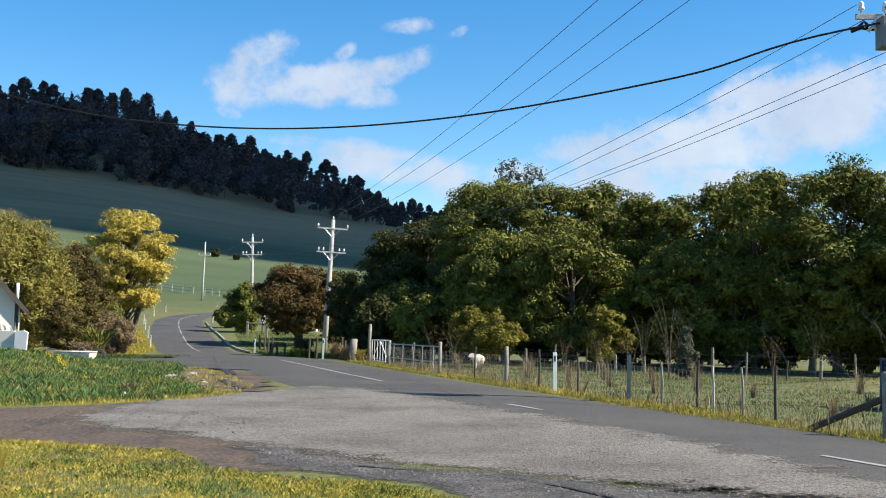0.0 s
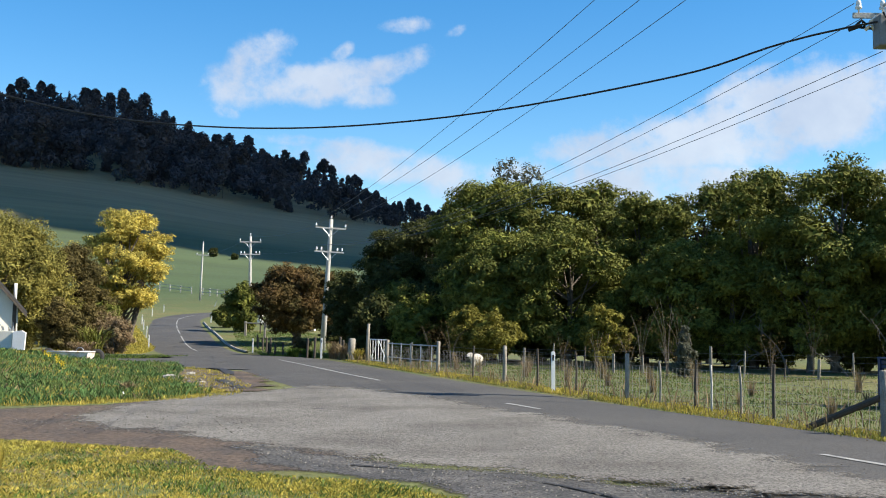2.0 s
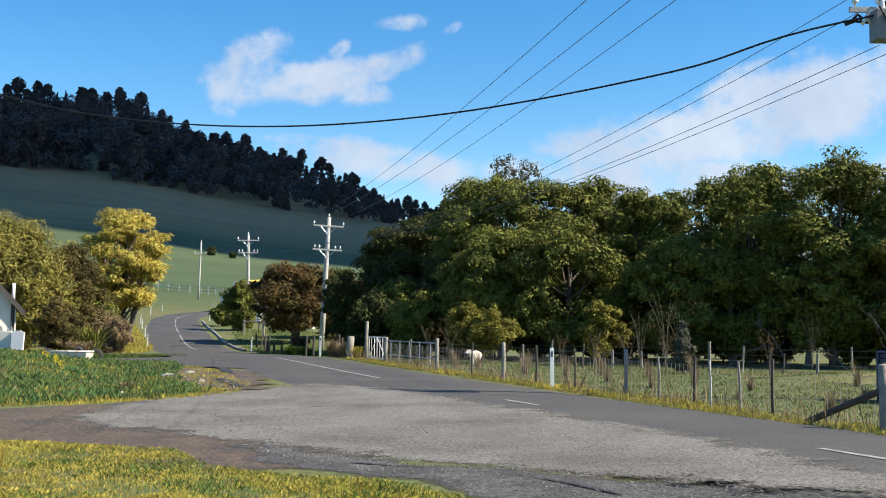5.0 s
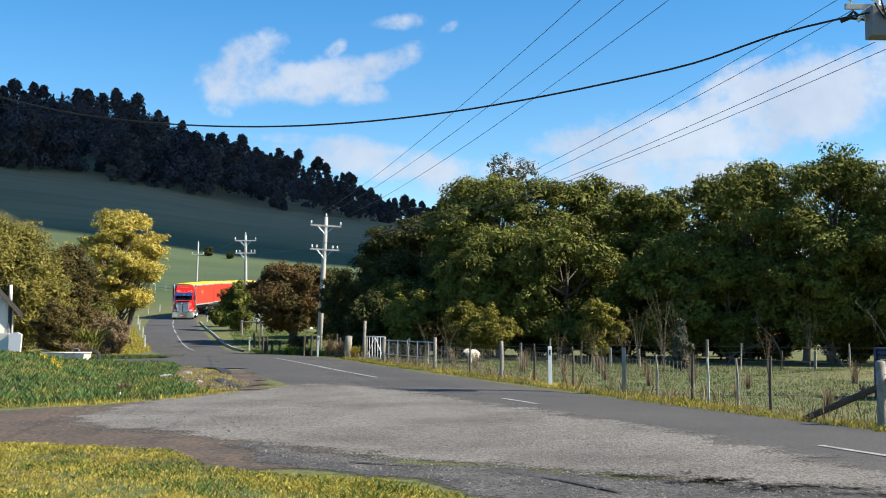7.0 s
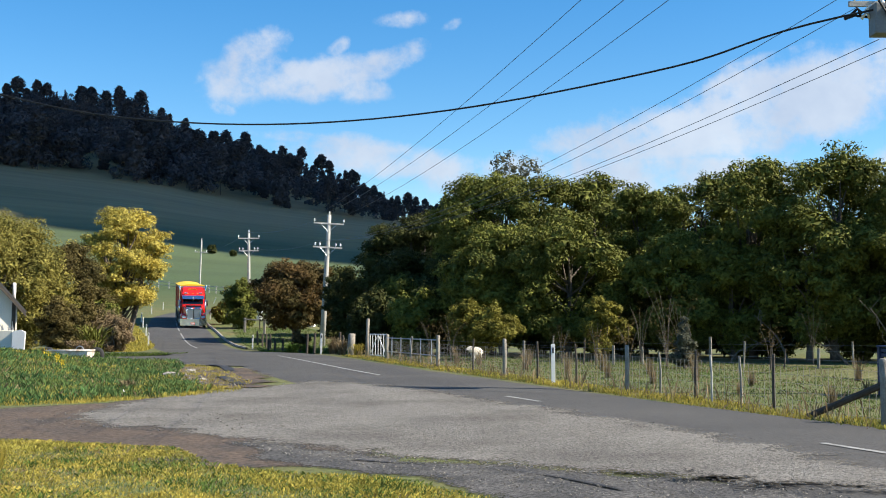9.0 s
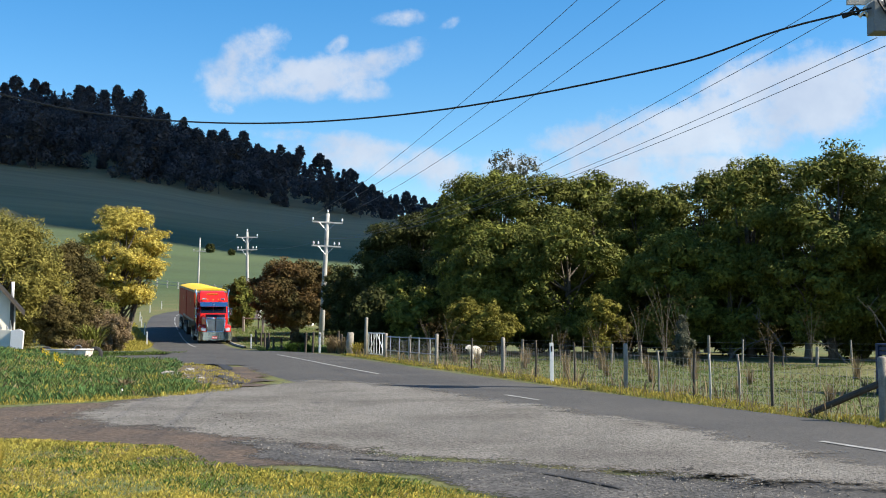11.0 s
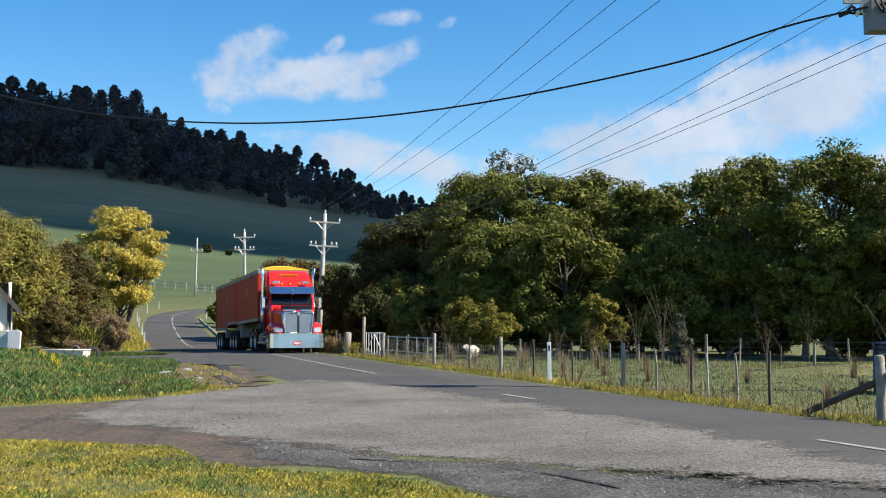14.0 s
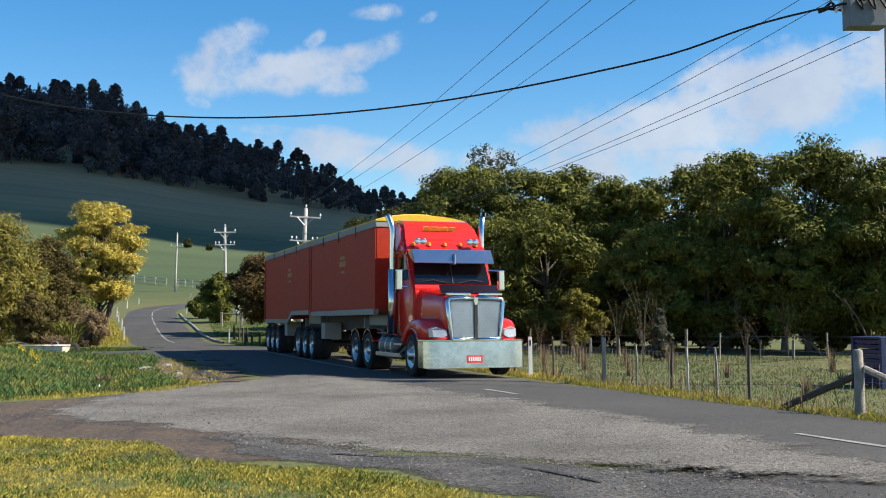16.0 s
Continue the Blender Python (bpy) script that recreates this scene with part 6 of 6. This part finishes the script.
    left = [(-12.5, 55.5), (-13.2, 49.5), (-18, 47.5), (-24, 48), (-23, 57), (-16, 56)]
    blades("verge_grass", "green grass island between two side roads", left, 12000, 0.10, 0.010, blade_green, 11, 0.7, 0.4)
    left2 = [(-20, 61), (-19.2, 72), (-21.6, 84), (-27, 101), (-34, 123), (-38, 124), (-30, 100), (-25, 84), (-24, 63)]
    blades("verge_grass", "rough green grass on the far verge", left2, 15000, 0.22, 0.016, blade_yellow, 12, 0.7, 0.5)


build_grass()


def tuft(name, label, x, y, h, w, n, mat, seed, droop=0.6, blade=0.02):
    """A clump of arching strap leaves."""
    r = random.Random(seed)
    verts, faces = [], []
    for _ in range(n):
        a, l, out = r.uniform(0, math.tau), h * r.uniform(0.6, 1.1), w / 2 * r.uniform(0.3, 1.0)
        bw = blade * r.uniform(0.7, 1.2)
        px, py = -math.sin(a) * bw, math.cos(a) * bw
        b = len(verts)
        x0, y0 = r.uniform(-.15, .15) * w, r.uniform(-.15, .15) * w
        for f in (0, 0.35, 0.7, 1.0):
            zz, o = l * (f - droop * f ** 3 * 0.6), out * f ** 1.5
            s = 1 - 0.75 * f
            verts += [(x0 + math.cos(a) * o + px * s, y0 + math.sin(a) * o + py * s, zz), (x0 + math.cos(a) * o - px * s, y0 + math.sin(a) * o - py * s, zz)]
        faces += [(b + 2 * k, b + 2 * k + 1, b + 2 * k + 3, b + 2 * k + 2) for k in range(3)]
    ob = raw(name, verts, faces, mat)
    ob.matrix_world = pose(x, y, ground_z(x, y) - 0.02)
    tagged(ob, label, "plant")
    return ob


def build_plants():
    tree("shrub", "tangled rusty shrub on the roadside bank", -22.0, 72, 2.9, 3.0, leaf_dry, 14000, 0.065, 401, 0.0)
    tree("shrub", "tangled rusty shrub on the roadside bank", -24.4, 78, 3.2, 3.4, leaf_bronze, 14000, 0.08, 402, 0.0)
    tree("shrub", "dark green shrub under the wattle", -25.8, 84, 3.6, 3.2, leaf_mid, 11000, 0.11, 403, 0.0)
    tree("shrub", "low bronze shrub under the wattle", -26.6, 86, 4.4, 3.6, leaf_bronze, 14000, 0.08, 404, 0.1)
    tree("shrub", "brown bracken shrub beside the side road", -19.4, 66, 2.0, 2.4, leaf_dry, 12000, 0.06, 405, 0.0)
    tree("shrub", "dark evergreen shrub behind the yard", -21.4, 63, 3.2, 2.6, leaf_bronze, 15000, 0.08, 406, 0.0)
    tuft("fern", "large arching fern with green fronds", -18.6, 59.5, 2.0, 2.6, 120, leaf_mid, 1, 0.5, 0.05)
    tuft("flax", "clump of drooping dry red-brown flax leaves", -18.8, 58.6, 1.25, 2.6, 150, leaf_dry, 2, 0.9, 0.035)
    tuft("grass_tuft", "clump of tall straw-coloured grass by the gate", -5.5, 55.4, 1.15, 1.2, 240, leaf_dry, 3, 0.45, 0.014)
    tuft("grass_tuft", "clump of tall straw-coloured grass by the gate", -4.9, 53.6, 1.05, 1.0, 200, leaf_dry, 4, 0.45, 0.014)
    tuft("flax", "green strap-leaved clump by the gate post", -3.95, 51.0, 0.9, 0.9, 160, blade_yellow, 5, 0.6, 0.016)
    tuft("flax", "bright green agapanthus clump on the lawn edge", -7.9, 58.5, 0.85, 1.5, 260, leaf_fresh, 6, 0.7, 0.02)
    tuft("flax", "bright green agapanthus clump on the lawn edge", -7.0, 57.5, 0.8, 1.2, 200, leaf_fresh, 7, 0.7, 0.02)
    tree("shrub", "small rusty-leaved garden shrub", -8.0, 62, 1.3, 1.3, leaf_brown, 1600, 0.07, 407, 0.1)
    r = random.Random(12)
    for k, (x, y, h) in enumerate(((3.6, 33.5, 0.75), (4.5, 31.5, 0.6), (5.0, 36, 0.8), (6.1, 34, 0.65), (5.2, 28.5, 0.55), (6.6, 30, 0.6), (8.0, 36.6, 0.8), (7.4, 27.5, 0.45), (10.9, 30.0, 0.75), (7.0, 20.6, 0.5), (6.2, 24.0, 0.35), (2.6, 37.0, 0.7), (1.2, 41.0, 0.7), (0.4, 42.5, 0.75), (8.9, 24.0, 0.4), (3.0, 41, 0.8))):
        tuft("weed_clump", "dry pale brown weed stalks in the paddock", x, y, h, h * 0.8, 60, leaf_dry, 20 + k, 0.2, 0.010)
    # bare saplings between the fence and the grove
    for k, (x, y, h) in enumerate(((8.2, 42, 3.1), (7.4, 43, 2.6), (9.1, 44, 2.6), (0.2, 44.5, 1.9), (-0.6, 46, 1.7), (5.3, 40, 1.6), (6.3, 39, 1.5), (7.7, 39.5, 1.4), (13.6, 42, 2.2), (10.6, 37, 1.5), (4.3, 42, 1.5))):
        bm = bmesh.new()
        for j in range(5):
            a = r.uniform(0, math.tau)
            s = r.uniform(0.12, 0.32) * h
            tube(bm, smooth3([(0, 0, -0.1), (s * 0.3 * math.cos(a), s * 0.3 * math.sin(a), h * 0.5), (s * math.cos(a), s * math.sin(a), h * r.uniform(0.75, 1))], 3), [0.012 * f for f in np.linspace(1, 0.3, 7)], 5)
        T = thing("bare_sapling", "leafless pale sapling with red-brown twigs", "sapling", "bare saplings", at=pose(x, y, ground_z(x, y)))
        part("stem", bm, bark, T)
        leaf_cloud("twig_spray", [(r.uniform(-.2, .2) * h, r.uniform(-.2, .2) * h, h * r.uniform(0.4, 0.9)) for _ in range(6)], [0.22 * h] * 6, 170, 0.035, leaf_brown, T, 60 + k)["kind"] = "stuff"
    # fallen and dead limbs at the grove's edge
    for x, y, dx, h in ((14.9, 42, -1.2, 0.9), (11.0, 44, 1.4, 0.9), (13.2, 43.6, -1.3, 1.9), (16.6, 41.6, -1.0, 2.2)):
        B = thing("dead_branch", "bare grey dead limb at the edge of the grove", "branch", "dead limbs", at=pose(x, y, ground_z(x, y) - 0.05))
        part("limb", tube(bmesh.new(), smooth3([(0, 0, 0), (dx * 0.3, 0.2, h * 0.55), (dx, 0.1, h)], 4), [0.045 * f for f in np.linspace(1, 0.25, 9)], 7), bark, B, smooth=True)
        for j in range(7):
            f = r.uniform(0.25, 0.95)
            p = Vector((dx * f, 0.15, h * f))
            q = p + Vector((r.uniform(-.6, .6), r.uniform(-.4, .2), r.uniform(0.05, 0.5)))
            part("twig", tube(bmesh.new(), [p, q, q + Vector((r.uniform(-.3, .3), r.uniform(-.2, .2), r.uniform(0.0, 0.3)))], [0.016, 0.010, 0.004], 5), bark, B)
    for k, (x, y) in enumerate(((-10.6, 31.0), (-10.9, 31.8), (-11.4, 32.6), (-11.8, 33.4), (-10.2, 30.2))):
        D = thing("daffodil", "yellow daffodil in the long bank grass", "flower", "daffodils", at=pose(x, y, ground_z(x, y)))
        part("stem", tube(bmesh.new(), [(0, 0, 0), (0.02, 0, 0.25), (0.0, -0.02, 0.42)], 0.007, 5), leaf_fresh, D)
        bm = bmesh.new()
        for j in range(6):
            a = j * math.tau / 6
            loft(bm, [[(0.0, -0.02, 0.42), (0.004, -0.02, 0.42), (0.004, -0.024, 0.42)], [(0.08 * math.cos(a) - 0.02 * math.sin(a), -0.03, 0.42 + 0.08 * math.sin(a)), (0.08 * math.cos(a) + 0.02 * math.sin(a), -0.03, 0.43 + 0.08 * math.sin(a)), (0.085 * math.cos(a), -0.034, 0.42 + 0.085 * math.sin(a))]])
        lathe(bm, [(0.02, 0), (0.03, 0.05), (0.035, 0.06)], pose(0, -0.03, 0.42, 90), 10)
        part("flower", bm, daffodil, D)
    # stones, a drain end and dry growth at the foot of the bank
    for k, (x, y, w) in enumerate(((-7.5, 31.0, 0.24), (-7.7, 34.2, 0.16), (-6.3, 29.4, 0.12))):
        ob = part("stone", ball(bmesh.new(), (0, 0, 0), w, (1.0, 0.7, 0.45), k, 0.45, 3), concrete)
        ob.matrix_world = pose(x, y, ground_z(x, y) + w * 0.22, 0, 0, 40 * k)
        tagged(ob, "pale grey stone on the bare road edge", "stone", "stones by the road")
    D = tagged(part("drain_pipe", lathe(bmesh.new(), [(0.018, 0.0), (0.032, 0.0), (0.032, 0.6), (0.018, 0.6), (0.018, 0.0)], pose(-6.65, 23.4, ground_z(-6.65, 23.4) + 0.045, -88, 0, 14), 14), white_paint, smooth=True), "white plastic drain pipe end in the grass", "pipe")
    tuft("weed_clump", "dry broken brown weeds at the foot of the bank", -7.1, 25.4, 0.42, 0.9, 90, leaf_dry, 71, 0.6, 0.012)
    tuft("grass_tuft", "tall golden grass tuft on the verge", -4.55, 11.6, 0.32, 0.22, 90, blade_yellow, 72, 0.3, 0.006)
    # dark shrubs on the hill pasture
    for k, (x, y, h) in enumerate(((-65.6, 316, 2.6), (-59.0, 312, 1.7))):
        tree("shrub", "dark round bush alone on the hill pasture", x, y, h, h * 1.1, leaf_dark, 1200, 0.3, 430 + k, 0.0)


build_plants()


def build_stones():
    r = np.random.default_rng(4)
    verts, faces = [], []
    base = np.array([(1, 0, 0), (-1, 0, 0), (0, 1, 0), (0, -1, 0), (0, 0, 1), (0, 0, -1)], float)
    tri = [(0, 2, 4), (2, 1, 4), (1, 3, 4), (3, 0, 4), (2, 0, 5), (1, 2, 5), (3, 1, 5), (0, 3, 5)]
    zones = [([(-6.2, 20.8), (-6.6, 16.6), (-4, 15), (-2.2, 16.0), (-3.5, 19)], 300, 0.009), ([(-2.6, 13.9), (-1.4, 12.1), (1.2, 9.6), (5.2, 8.0), (4.2, 9.8), (1.6, 11.4), (-1.2, 13.3)], 1800, 0.008), ([(-4.5, 26), (-5.2, 16), (3, 10), (4.6, 11), (1.5, 20)], 500, 0.006), ([(-9, 38), (-5.6, 32), (-4.6, 26.5), (-6.2, 27), (-8.4, 33)], 120, 0.03)]
    for poly, n, size in zones:
        P = np.array(poly)
        lo, hi = P.min(0), P.max(0)
        k = 0
        while k < n:
            x, y = r.uniform(lo[0], hi[0]), r.uniform(lo[1], hi[1])
            if not inside(x, y, poly):
                continue
            k += 1
            s = size * (0.5 + r.random() ** 2 * 1.3)
            v = (base + r.normal(size=(6, 3)) * 0.18) * np.array([s, s, s * 0.7]) + np.array([x, y, ground_z(x, y) + 0.035 + s * 0.3])
            b = len(verts)
            verts += [tuple(q) for q in v]
            faces += [tuple(b + i for i in t) for t in tri]
    tagged(raw("loose_gravel", verts, faces, stone_grey), "loose grey and pale gravel on the seal", "gravel", kind="stuff")


stone_grey = material("gravel_stone", (0.185, 0.172, 0.15), 0.9, vary=0.3, scale=8, fine=60, bump=0.2, island=0.55)
build_stones()


motions()
